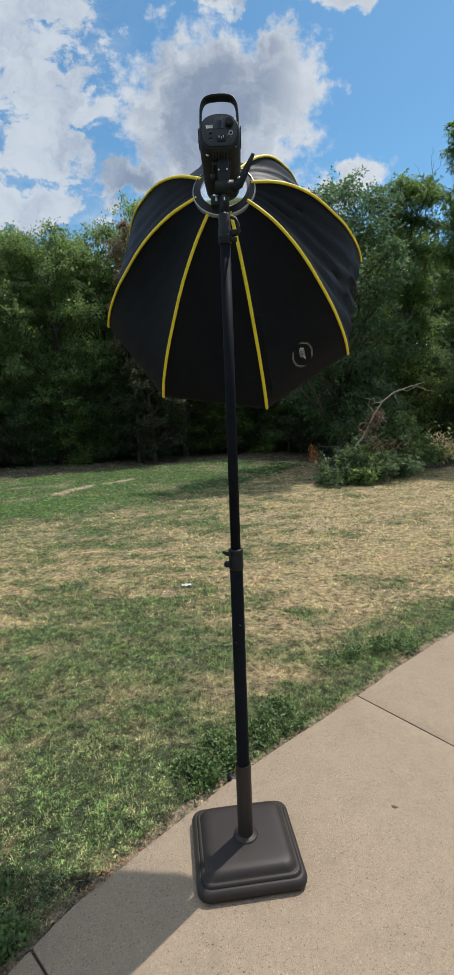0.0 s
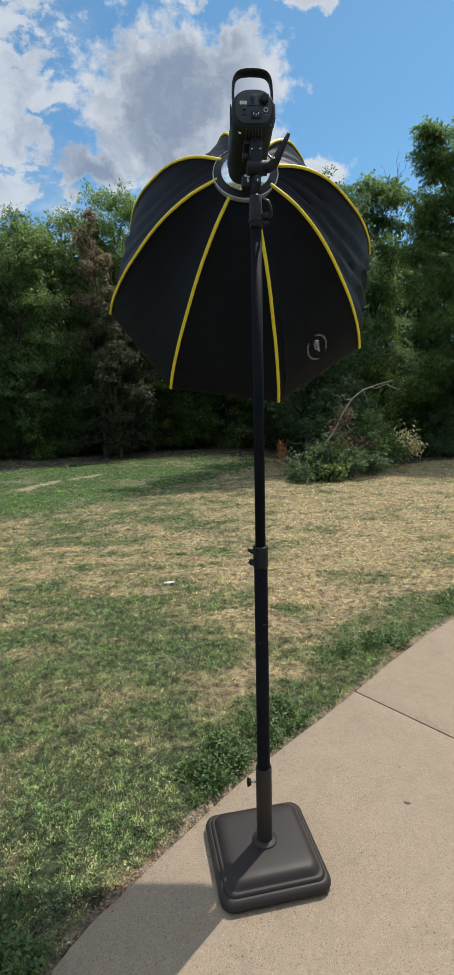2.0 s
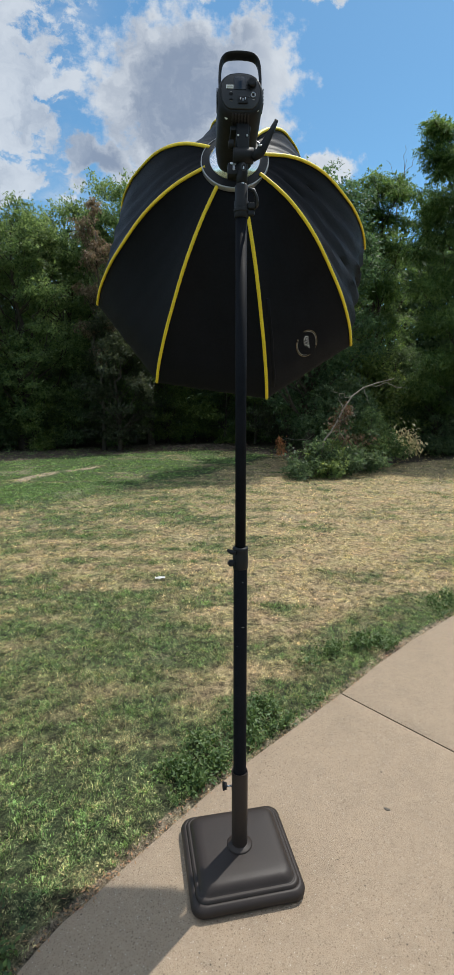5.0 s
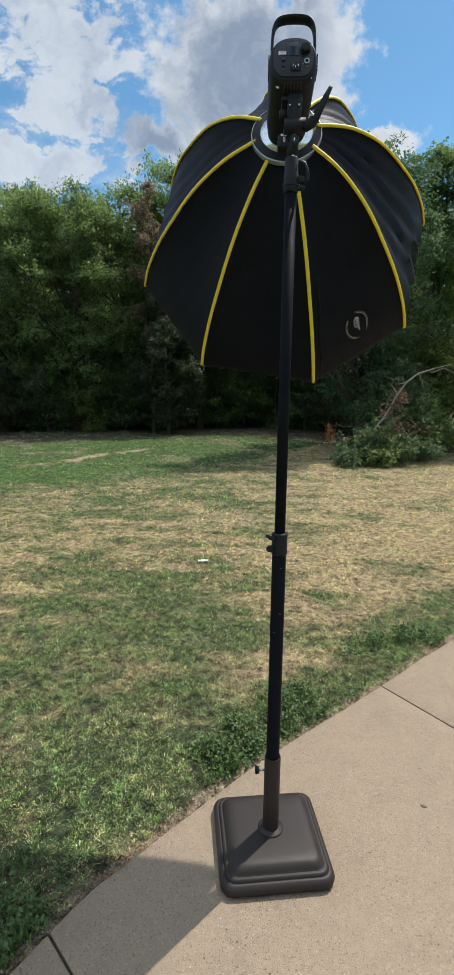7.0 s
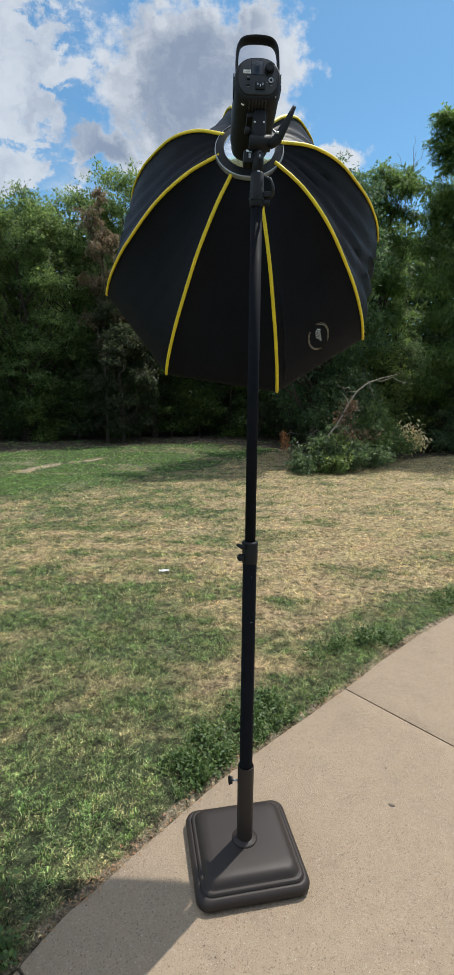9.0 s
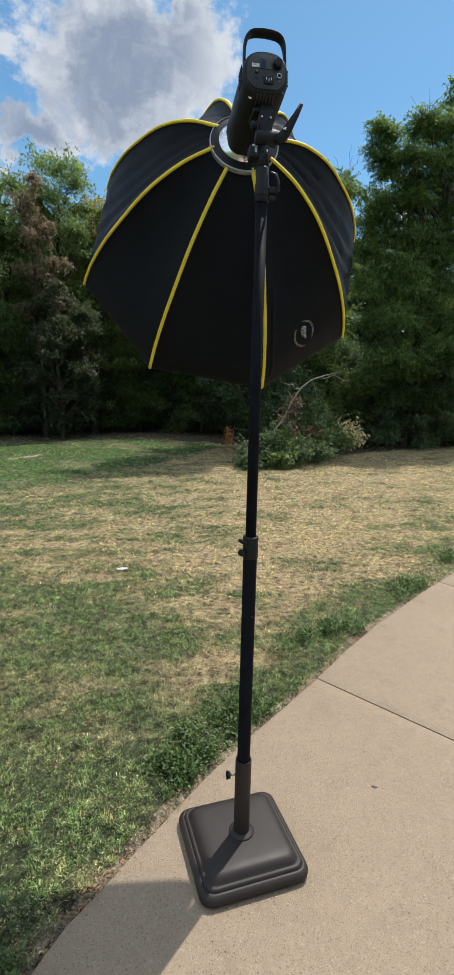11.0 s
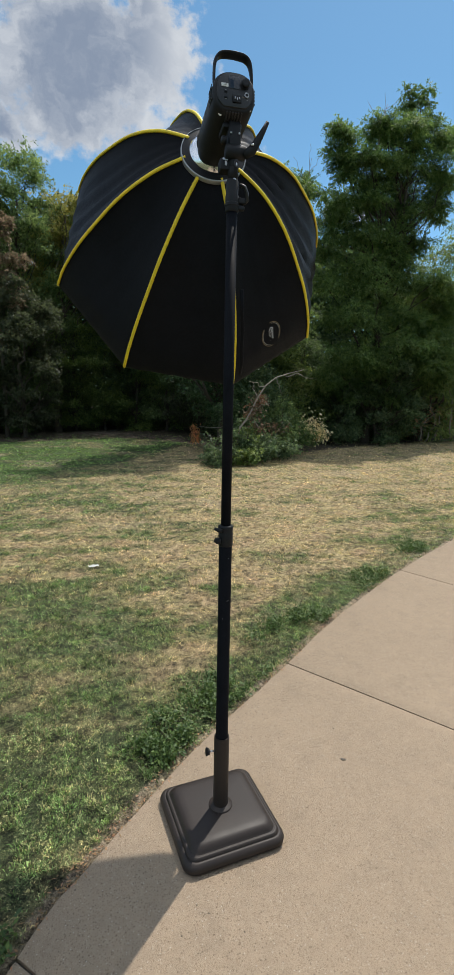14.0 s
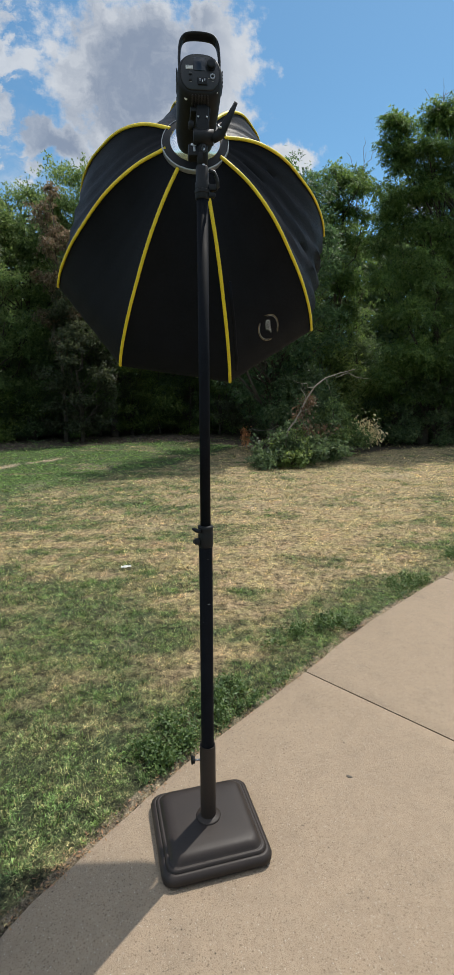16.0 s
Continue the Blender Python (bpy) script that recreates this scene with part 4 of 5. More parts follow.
def build_softbox():
    """Local: z along the axis from the open front back to the mounting ring."""
    softbox = new("softbox")
    up = AXIS.cross(ACROSS).normalized()
    m = Matrix((ACROSS, up, AXIS)).transposed().to_4x4()
    softbox.matrix_world = Matrix.Translation(CENTRE) @ m
    tagged(softbox, "large black octagonal umbrella softbox with yellow piping along its ribs", "softbox")
    line = smooth_line(list(zip(RIB_R, RIB_D)), 4)

    def rib(s, k, out=0.0):
        r, d = line[k]
        a = radians(RIB_ANGLE[s % 8])
        d = d + BULGE[s % 8] * math.sin(math.pi * k / (len(line) - 1))
        return Vector(((r + out) * math.cos(a), (r + out) * math.sin(a), d + out * 0.5))
    n, across = len(line), 18
    for s in range(8):
        a, b = radians(RIB_ANGLE[s]), radians(RIB_ANGLE[(s + 1) % 8] + (360 if s == 7 else 0))
        mid = Vector((math.cos((a + b) / 2), math.sin((a + b) / 2), 0))
        bm = bmesh.new()
        sheets = []
        for inner in (0, 1):
            V = []
            for k in range(n + 1):
                kk = min(k, n - 1)
                p, q = rib(s, kk), rib(s + 1, kk)
                if k == n:
                    p, q = p + Vector((0, 0, -0.012)), q + Vector((0, 0, -0.012))
                row = []
                f = kk / (n - 1)
                for i in range(across + 1):
                    t = i / across
                    bow = 4 * t * (1 - t)
                    # the cloth is drawn in between its ribs, and hangs in shallow folds where it is slack
                    slack = (0.35 + 0.65 * f) * SLACK[s]
                    fold = math.sin(t * 31 + 5 * math.sin(3.1 * f + s) + 2.2 * s) * 0.5 + math.sin(t * 53 + 7 * f + s) * 0.3
                    e = mid * (-0.030 * bow * math.sin(math.pi * min(1, f * 1.15)) + 0.0095 * slack * fold * bow)
                    e += Vector((0, 0, -0.012 * bow * math.sin(math.pi * f)))
                    if inner:
                        e = e - mid * 0.0025 - Vector((0, 0, 0.0012))
                    row.append(bm.verts.new(p.lerp(q, t) + e))
                V.append(row)
            sheets.append(V)
        for V, flip in zip(sheets, (False, True)):
            for r, q in zip(V, V[1:]):
                for i in range(across):
                    f = (r[i], r[i + 1], q[i + 1], q[i])
                    bm.faces.new(f[::-1] if flip else f)
        o, u = sheets
        loop_o = o[0] + [r[-1] for r in o[1:]] + o[-1][-2::-1] + [r[0] for r in o[-2:0:-1]]
        loop_u = u[0] + [r[-1] for r in u[1:]] + u[-1][-2::-1] + [r[0] for r in u[-2:0:-1]]
        for i in range(len(loop_o)):
            j = (i + 1) % len(loop_o)
            bm.faces.new((loop_o[i], loop_u[i], loop_u[j], loop_o[j]))
        bmesh.ops.recalc_face_normals(bm, faces=bm.faces)
        panel = part("fabric_panel", bm, M_FABRIC, softbox, "taut black nylon panel" if SLACK[s] < 0.6 else "black nylon panel with soft folds", smooth=60)
        if s == LOGO_PANEL:
            logo(panel, s, a, b, rib)
    for s in range(8):
        a = radians(RIB_ANGLE[s])
        pts = [rib(s, k, 0.003) for k in range(2, n)]
        radii = [0.0070] * len(pts)
        piping = part("rib_piping", tube(pts, radii, 8, None, 0.75, (math.cos(a), math.sin(a), 0.4)), M_YELLOW, softbox, "bright yellow cord piping")
        part("rib_tip", lathe([(0.003, -0.008), (0.006, -0.005), (0.0068, 0.0), (0.005, 0.005)], 12, None, Matrix.Translation(rib(s, n - 1, 0.002))), M_YELLOW, piping)
    ring = part("mounting_ring", washer([(0.088, 0.612), (0.1165, 0.606), (0.1165, 0.590), (0.088, 0.590)], 64), M_BLACK, softbox, "flat black mounting ring")
    part("ring_rim", washer([(0.1165, 0.588), (0.1195, 0.590), (0.1205, 0.599), (0.1195, 0.606), (0.1165, 0.608)], 64), M_ALUMINIUM, ring, "grey metal rim")
    part("reflector", washer([(0.0880, 0.610), (0.0895, 0.613), (0.0880, 0.617), (0.076, 0.626), (0.064, 0.640), (0.062, 0.638)], 64), M_SILVER, ring, "shiny silver inner collar")
    part("bayonet", washer([(0.0625, 0.600), (0.0660, 0.600), (0.0660, 0.660), (0.0625, 0.660)], 48), M_BLACK, ring)
    for k in range(8):
        a = radians(RIB_ANGLE[k])
        part("rib_socket", box(0.030, 0.020, 0.012, Matrix.Rotation(a, 4, "Z") @ pose(0.102, 0, 0.592), 0.003), M_BLACK, ring)
    # strap that hangs along the seam
    part("strap", tube([rib(6, k, 0.006) + Vector((0.030 + 0.004 * math.sin(k), 0.004, 0)) for k in range(22, 40, 3)], 0.007, 8, None, 0.3, (0, -0.3, 1)), M_FABRIC, softbox, "flat black strap")


def logo(panel, s, a, b, rib):
    """Two thin arcs round a short upright scrawl, drawn as plain shapes on the cloth."""
    k = 29
    p, q = rib(s, k), rib(s + 1, k)
    down = (rib(s, k + 3).lerp(rib(s + 1, k + 3), 0.5) - rib(s, k - 3).lerp(rib(s + 1, k - 3), 0.5)).normalized()
    side = (q - p).normalized()
    side = (side - side.dot(down) * down).normalized()
    out = side.cross(down)
    if out.dot(Vector((math.cos((a + b) / 2), math.sin((a + b) / 2), 0.5))) < 0:
        out = -out
    mid = (math.cos((a + b) / 2), math.sin((a + b) / 2))
    c = p.lerp(q, 0.5) + Vector((-0.030 * mid[0] * 0.62, -0.030 * mid[1] * 0.62, -0.010)) + out * 0.0095
    c = c + side * LOGO_SHIFT[0] + down * LOGO_SHIFT[1]

    def arc(r, a0, a1, w):
        pts = [c + side * (r * 0.90 * math.cos(t)) + down * (r * 1.05 * math.sin(t)) for t in (radians(a0 + (a1 - a0) * i / 16) for i in range(17))]
        return tube(pts, [0.0006] + [w] * 15 + [0.0006], 6, None, 0.25, tuple(out))
    for r, a0, a1, mt in ((0.056, 85, 225, M_GOLDPRINT), (0.0505, 100, 225, M_GREYPRINT), (0.056, -95, 45, M_GOLDPRINT), (0.0505, -85, 35, M_GREYPRINT)):
        part("printed_arc", arc(r, a0, a1, 0.0012), mt, panel, "thin gold and grey printed arc")
    # scrawl: a few plain strokes set one below the other
    for y0, strokes in ((-0.022, [(-.9, .7, .1, -1), (.1, -1, 1, .1), (1, .1, .2, .9), (.2, .9, .1, 0)]), (-0.004, [(-1, -.5, 1, -.5), (-.9, .5, 0, .9), (0, .9, .9, .5)]), (0.016, [(-.6, -1, .8, -.5), (.8, -.5, -.3, 0), (-.3, 0, .8, .5), (.8, .5, -.6, 1)])):
        for x0, u0, x1, u1 in strokes:
            pts = [c + side * (0.013 * x) + down * (1.15 * y0 + 0.010 * u) for x, u in ((x0, u0), (x1, u1))]
            part("printed_stroke", tube(pts, 0.0017, 6, None, 0.25, tuple(out)), M_WHITE, panel)


LOGO_PANEL, LOGO_SHIFT = 6, (0.004, 0.105)
SLACK = [1.8, 1.4, 0.6, 1.1, 0.3, 0.25, 0.3, 2.2]
build_base()
build_pole()
build_light()
build_softbox()


# ---- vegetation ----
def wedge(n, y0, y1, rng):
    """Places on the lawn within the stretch that the camera looks over, y from y0 to y1."""
    y = y0 + (y1 - y0) * rng.random(n)
    half = 0.95 + 0.72 * y
    x = -0.35 + (2 * rng.random(n) - 1) * half
    ok = lawn_side(x, y) > 0.030 + 0.045 * step(0.45, 0.65, fbm(x, y, 4.0, 91, 3))
    return x[ok], y[ok]


def blades(x, y, z, out, height, width, lean, rng, dry, simple=False):
    """Bent blades at the given places, each leaning the way of out: three triangles, or one where they are far off."""
    n = len(x)
    a, l = out + 0.7 * rng.normal(size=n), lean * (0.3 + 0.7 * rng.random(n))
    h = height * (0.55 + 0.9 * rng.random(n))
    w = width * (0.7 + 0.6 * rng.random(n))
    t = rng.random(n) * 2 * math.pi
    sx, sy = np.cos(t) * w / 2, np.sin(t) * w / 2
    dx, dy = np.cos(a), np.sin(a)
    mh, mo = h * 0.6 * np.cos(l * 0.6), h * 0.6 * np.sin(l * 0.6)
    th, to = mh + h * 0.4 * np.cos(l * 1.5), mo + h * 0.4 * np.sin(l * 1.5)
    P = np.empty((n, 5, 3))
    P[:, 0] = np.stack((x - sx, y - sy, z), 1)
    P[:, 1] = np.stack((x + sx, y + sy, z), 1)
    P[:, 2] = np.stack((x - sx * 0.8 + dx * mo, y - sy * 0.8 + dy * mo, z + mh), 1)
    P[:, 3] = np.stack((x + sx * 0.8 + dx * mo, y + sy * 0.8 + dy * mo, z + mh), 1)
    P[:, 4] = np.stack((x + dx * to, y + dy * to, z + np.maximum(th, 0.004)), 1)
    if simple:
        return P[:, (0, 1, 4)].reshape(-1, 3), np.arange(n * 3).reshape(-1, 3), np.repeat(dry, 3)
    base = np.arange(n)[:, None] * 5
    F = np.concatenate([base + np.array(f) for f in ((0, 1, 3), (0, 3, 2), (2, 3, 4))], 0)
    return P.reshape(-1, 3), F, np.repeat(dry, 5)


def build_grass():
    """Tufts of about ten blades that lean outwards; each tuft has its own height and its own share of straw."""
    rng = np.random.default_rng(11)
    each = 10
    for label, bands in (("short curling lawn grass, green with straw-coloured tufts", ((1.2, 2.6, 230000, 0.0155, 0.0038, 1.4), (2.6, 4.2, 380000, 0.021, 0.0048, 1.4))),
                         ("sparse sunburnt lawn grass farther out", ((4.2, 7.0, 330000, 0.028, 0.0072, 1.35), (7.0, 12.0, 200000, 0.034, 0.013, 1.35), (12.0, 20.0, 90000, 0.036, 0.024, 1.3)))):
        V, F, D, k = [], [], [], 0
        for y0, y1, n, h, w, lean in bands:
            x, y = wedge(n // each, y0, y1, rng)
            keep = rng.random(len(x)) > 0.75 * bareness(x, y)
            x, y = x[keep], y[keep]
            d = dryness(x, y)
            thick = rng.random(len(x)) < (1.0 - 0.40 * d) * (0.35 + 0.65 * step(0.36, 0.50, fbm(x, y, 11.0, 57, 3)))
            x, y, d = x[thick], y[thick], d[thick]
            tall = (0.35 + 1.4 * fbm(x, y, 14.0, 31)) * (0.55 + 0.9 * rng.random(len(x)))
            z = lawn_height(x, y) - 0.003
            d = d + 0.85 * (rng.random(len(x)) - 0.5)
            reach = (0.008 + 0.0042 * y) * (0.5 + 0.8 * rng.random(len(x)))
            x, y, z, d, tall, reach = (np.repeat(q, each) for q in (x, y, z, d, tall, reach))
            out = rng.random(len(x)) * 2 * math.pi
            r = reach * np.sqrt(rng.random(len(x)))
            v, f, q = blades(x + r * np.cos(out), y + r * np.sin(out), z, out, h * (1.0 - 0.35 * np.clip(d, 0, 1)) * tall, w, lean * (1 + 0.25 * np.clip(d, 0, 1)), rng,
                             np.clip(d + 0.30 * (rng.random(len(x)) - 0.5), -0.4, 1), y0 > 2)
            V.append(v), F.append(f + k), D.append(q)
            k += len(v)
        me = mesh_from("grass", np.concatenate(V), np.concatenate(F), M_BLADE, {"dryness": np.concatenate(D)})
        tagged(new("grass", me), label, "grass", kind="stuff")


def leaf_cloud(centres, dirs, length, width, rng, droop=0.3, fold=0.25, flat=1.6, loose=0.9, tri=False):
    """One leaf per centre, folded with four points or plain with three; dirs: which way each tends to point."""
    n = len(centres)
    d = dirs + loose * rng.normal(size=(n, 3))
    d[:, 2] -= droop
    d /= np.linalg.norm(d, axis=1)[:, None] + 1e-9
    s = 0.75 * rng.normal(size=(n, 3)) + flat * np.stack((-d[:, 1], d[:, 0], np.zeros(n)), 1)
    s -= (s * d).sum(1)[:, None] * d
    s /= np.linalg.norm(s, axis=1)[:, None] + 1e-9
    L = (length * (0.6 + 0.8 * rng.random(n)))[:, None]
    W = (width * (0.6 + 0.8 * rng.random(n)))[:, None]
    if tri:
        P = np.stack((centres - 0.5 * W * s, centres + 0.5 * W * s, centres + L * d), 1)
        return P.reshape(-1, 3), np.arange(3 * n).reshape(-1, 3)
    nrm = np.cross(d, s)
    P = np.empty((n, 4, 3))
    P[:, 0] = centres
    P[:, 1] = centres + 0.5 * L * d + 0.5 * W * s + fold * W * nrm
    P[:, 2] = centres + L * d
    P[:, 3] = centres + 0.5 * L * d - 0.5 * W * s + fold * W * nrm
    b = np.arange(n)[:, None] * 4
    return P.reshape(-1, 3), np.concatenate((b + np.array((0, 1, 2)), b + np.array((0, 2, 3))), 0)


def limb_points(start, end, rng, wiggle, steps=6, sag=0.0):
    start, end = np.array(start, float), np.array(end, float)
    L = np.linalg.norm(end - start)
    pts = []
    for i in range(steps + 1):
        t = i / steps
        p = start + (end - start) * t + rng.normal(size=3) * wiggle * L * math.sin(math.pi * min(t, 0.95)) * (i > 0)
        p[2] += sag * math.sin(math.pi * t)
        pts.append(tuple(p))
    return pts


def build_tree(name, x, y, height, radius, crown_from, leaf_mat, leaves, label, category="tree", group="", seed=0, leaf=0.15, trunk=0.16, clumps=46, spread=0.62, lean=(0, 0), droop=0.3, bark=None, lift=1.0, lobes=(), frond=False):
    """A tapered trunk with limbs, and a crown of leaves gathered in clumps at the limbs' ends, with gaps between."""
    rng = np.random.default_rng(seed)
    z = float(lawn_height(x, y)[0])
    root = thing(name, (x, y, z), label, category, group)
    top = (lean[0], lean[1], height * 0.88)
    stem = limb_points((0, 0, -0.1), top, rng, 0.018, 8)
    bm = tube(stem, [trunk * (1.25 if i == 0 else 1) * (1 - 0.93 * i / 8) + 0.008 for i in range(9)], 9)
    bark = bark or M_BARK
    part("trunk", bm, bark, root, smooth=60)
    centres = []
    mid, half = (crown_from + height) / 2, (height - crown_from) / 2
    for dx, dy, zz, r in lobes:
        s = max(0.1 * height, zz - 0.8 * math.hypot(dx - top[0] * zz / height, dy) - 0.7)
        f0 = min(1, s / (height * 0.88))
        for j in range(6):
            c = np.array((dx, dy, zz)) + rng.normal(size=3) * (0.45 * r, 0.45 * r, 0.32 * r)
            centres.append((c, r * (0.62 + 0.35 * rng.random())))
            if j < 2:
                part("limb", tube(limb_points((top[0] * f0, top[1] * f0, s), c, rng, 0.05, 5), [trunk * 0.30 * (1 - 0.7 * s / height) * (1 - 0.85 * i / 5) + 0.006 for i in range(6)], 5), bark, root, smooth=60)
    for k in range(clumps):
        t = (k + 0.5) / clumps
        zz = crown_from + (height - crown_from) * (t ** lift)
        prof = math.sqrt(max(0.05, 1 - ((zz - mid) / (half * 1.04)) ** 2)) ** 0.8
        a = 2.4 * k + rng.normal() * 0.5
        rr = radius * prof * (0.45 + 0.6 * rng.random())
        f = min(1, zz / (height * 0.88))
        c = np.array((top[0] * f + rr * math.cos(a), top[1] * f + rr * math.sin(a), zz + rng.normal() * 0.15))
        centres.append((c, spread * (0.65 + 0.7 * rng.random())))
        if k % 2 == 0 or rr > radius * 0.6:
            s = max(0.12 * height, zz - 0.9 * rr - 0.4)
            f0 = min(1, s / (height * 0.88))
            part("limb", tube(limb_points((top[0] * f0, top[1] * f0, s), c, rng, 0.05, 5), [max(0.012, trunk * 0.33 * (1 - s / height)) * (1 - 0.85 * i / 5) + 0.006 for i in range(6)], 5), bark, root, smooth=60)
    leaves = int(leaves * 1.9)
    wts = np.array([c[1] ** (1.2 if lobes else 2) for c in centres])
    counts = rng.multinomial(leaves, wts / wts.sum())
    P, D = [], []
    for (c, r), n in zip(centres, counts):
        # twigs fan out of each clump's heart and carry the leaves
        twigs = max(5, n // 18)
        t_dir = rng.normal(size=(twigs, 3)) * (1, 1, 0.62)
        t_dir /= np.linalg.norm(t_dir, axis=1)[:, None]
        # clumps are domed above and flatter below
        t_dir[:, 2] = np.where(t_dir[:, 2] < 0, 0.45 * t_dir[:, 2], t_dir[:, 2])
        i = rng.integers(0, twigs, n)
        along = rng.random(n) ** 0.6
        p = c + t_dir[i] * (along * r * (0.75 + 0.38 * rng.random(twigs)[i]))[:, None] + rng.normal(size=(n, 3)) * (0.04 if frond else 0.09) * r
        p[:, 2] -= droop * 0.55 * r * along ** 2
        P.append(p), D.append(t_dir[i])
    P = np.concatenate(P)
    keep = P[:, 2] > 0.03
    v, f = leaf_cloud(P[keep], np.concatenate(D)[keep], leaf * 0.8, leaf * (0.36 if frond else 0.50), rng, droop, flat=3.0 if frond else 1.6, loose=0.45 if frond else 0.9, tri=True)
    crown = new("crown", mesh_from("crown", v, f, leaf_mat))
    crown.parent = root
    return root


def build_woods():
    G = "trees along the edge of the lawn"
    oak = "leafy green broad-crowned tree at the edge of the woods"
    # left part of the wood's edge
    for i, (x, y, h, r, c0, mt, lf) in enumerate((
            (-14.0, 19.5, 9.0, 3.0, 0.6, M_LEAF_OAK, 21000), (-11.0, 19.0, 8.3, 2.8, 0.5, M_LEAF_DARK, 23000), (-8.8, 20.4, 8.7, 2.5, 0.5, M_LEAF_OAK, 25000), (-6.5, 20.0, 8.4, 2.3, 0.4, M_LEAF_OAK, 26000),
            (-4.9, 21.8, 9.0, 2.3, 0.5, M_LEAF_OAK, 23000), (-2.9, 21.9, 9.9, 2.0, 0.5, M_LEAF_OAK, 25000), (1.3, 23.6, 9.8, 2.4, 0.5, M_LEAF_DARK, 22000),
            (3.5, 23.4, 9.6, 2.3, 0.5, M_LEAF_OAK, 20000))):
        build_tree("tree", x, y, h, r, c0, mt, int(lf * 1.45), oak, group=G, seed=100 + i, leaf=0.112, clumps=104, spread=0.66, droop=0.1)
    wither = ((0.0, 0, 8.3, 0.35), (-0.35, 0.1, 7.7, 0.42), (0.25, 0, 7.2, 0.45), (-0.15, -0.1, 6.5, 0.5), (0.45, 0.1, 6.0, 0.45), (-0.5, 0, 5.7, 0.42), (0.1, -0.1, 5.2, 0.5), (0.55, 0, 4.6, 0.4), (-0.25, 0, 4.3, 0.45), (0.3, -0.2, 3.5, 0.4))
    build_tree("tree", -3.3, 19.0, 8.6, 0.8, 3.5, M_LEAF_BROWN, 5200, "half-dead slender tree with browned hanging foliage", group=G, seed=130, leaf=0.10, clumps=0, trunk=0.06, droop=0.9, lobes=wither)
    build_tree("shrub", -2.7, 18.9, 5.2, 1.25, 0.2, M_LEAF_GREY, 15000, "tall grey-leaved shrub at the edge of the woods", "shrub", "shrubs under the trees", 131, 0.10, 0.06, 40, 0.45)
    build_tree("tree", -1.75, 21.4, 9.3, 1.5, 4.0, M_LEAF_OLIVE, 16000, "yellowish olive tree with dark forked limbs showing", group=G, seed=133, leaf=0.12, trunk=0.13, clumps=0, droop=0.15, lean=(0.5, 0.3),
               lobes=((0.5, 0.9, 8.5, 0.8), (1.1, 0.9, 8.2, 0.8), (0.1, 1.0, 7.6, 0.8), (0.8, 1.2, 7.2, 0.9), (1.5, 0.9, 7.3, 0.8), (-0.2, 1.0, 6.6, 0.7), (0.6, 1.1, 6.3, 0.8), (1.4, 1.0, 6.2, 0.8), (-0.5, 0.9, 5.6, 0.8), (1.7, 0.8, 5.2, 0.7), (0.6, 1.1, 5.3, 0.8), (1.9, 0.4, 8.5, 0.6)))
    # right part: feathery locusts
    loc = "tall feathery locust tree with drooping green foliage"
    for i, (x, y, h, r, c0, lf, mt) in enumerate((
            # low tree whose lighter leaf colour stands in for sunlight on it
            (11.6, 17.0, 5.9, 1.5, 0.3, 20000, M_LEAF_LIGHT),
            (13.6, 18.8, 7.6, 2.4, 0.3, 22000, M_LEAF_LIGHT), (7.2, 21.2, 8.4, 2.0, 0.5, 16000, M_LEAF_LOCUST), (5.0, 21.0, 9.0, 2.0, 0.5, 16000, M_LEAF_LIGHT), (16.5, 20.0, 10.4, 3.0, 0.5, 17000, M_LEAF_OAK))):
        build_tree("tree", x, y, h, r, c0, mt, lf, loc, group=G, seed=160 + i, leaf=0.11, clumps=72, droop=0.6, spread=0.66, trunk=0.17, frond=True)
    # added limbs, unseen behind the softbox, placed to shade the lawn
    reach = ((-2.9, -3.2, 5.0, 0.6), (-2.2, -2.7, 5.1, 0.7), (-1.4, -2.5, 5.2, 0.75), (-0.6, -2.3, 5.2, 0.75), (-1.6, -1.7, 5.4, 0.8), (-0.5, -1.5, 5.6, 0.8), (-2.2, -1.9, 5.3, 0.6))
    build_tree("tree", 3.6, 15.9, 8.2, 1.75, 1.2, M_LEAF_SHADED, 30000, "locust tree with shade-darkened leaves and added unseen limbs over the lawn", group=G, seed=160, leaf=0.11, clumps=66, droop=0.5, spread=0.66, trunk=0.17, lobes=reach)
    slim = [(-0.5, 0, 9.0, 0.65), (0.1, 0.1, 9.25, 0.6), (0.6, 0, 8.9, 0.6), (0, -0.2, 8.3, 0.8), (-0.7, 0, 8.0, 0.7), (0.7, 0, 7.9, 0.7), (-0.3, 0, 7.0, 0.75), (0.5, 0.1, 6.8, 0.75), (-0.6, 0, 6.0, 0.7), (0.4, 0, 5.6, 0.75),
            (-0.4, -0.1, 4.6, 0.8), (0.6, 0, 4.4, 0.8), (0, -0.2, 3.3, 0.9), (0, -0.3, 2.2, 0.9)]
    build_tree("tree", 6.5, 18.4, 9.6, 1.1, 0.6, M_LEAF_LOCUST, 32000, loc, group=G, seed=161, leaf=0.10, clumps=0, droop=0.6, trunk=0.12, lobes=slim, frond=True)
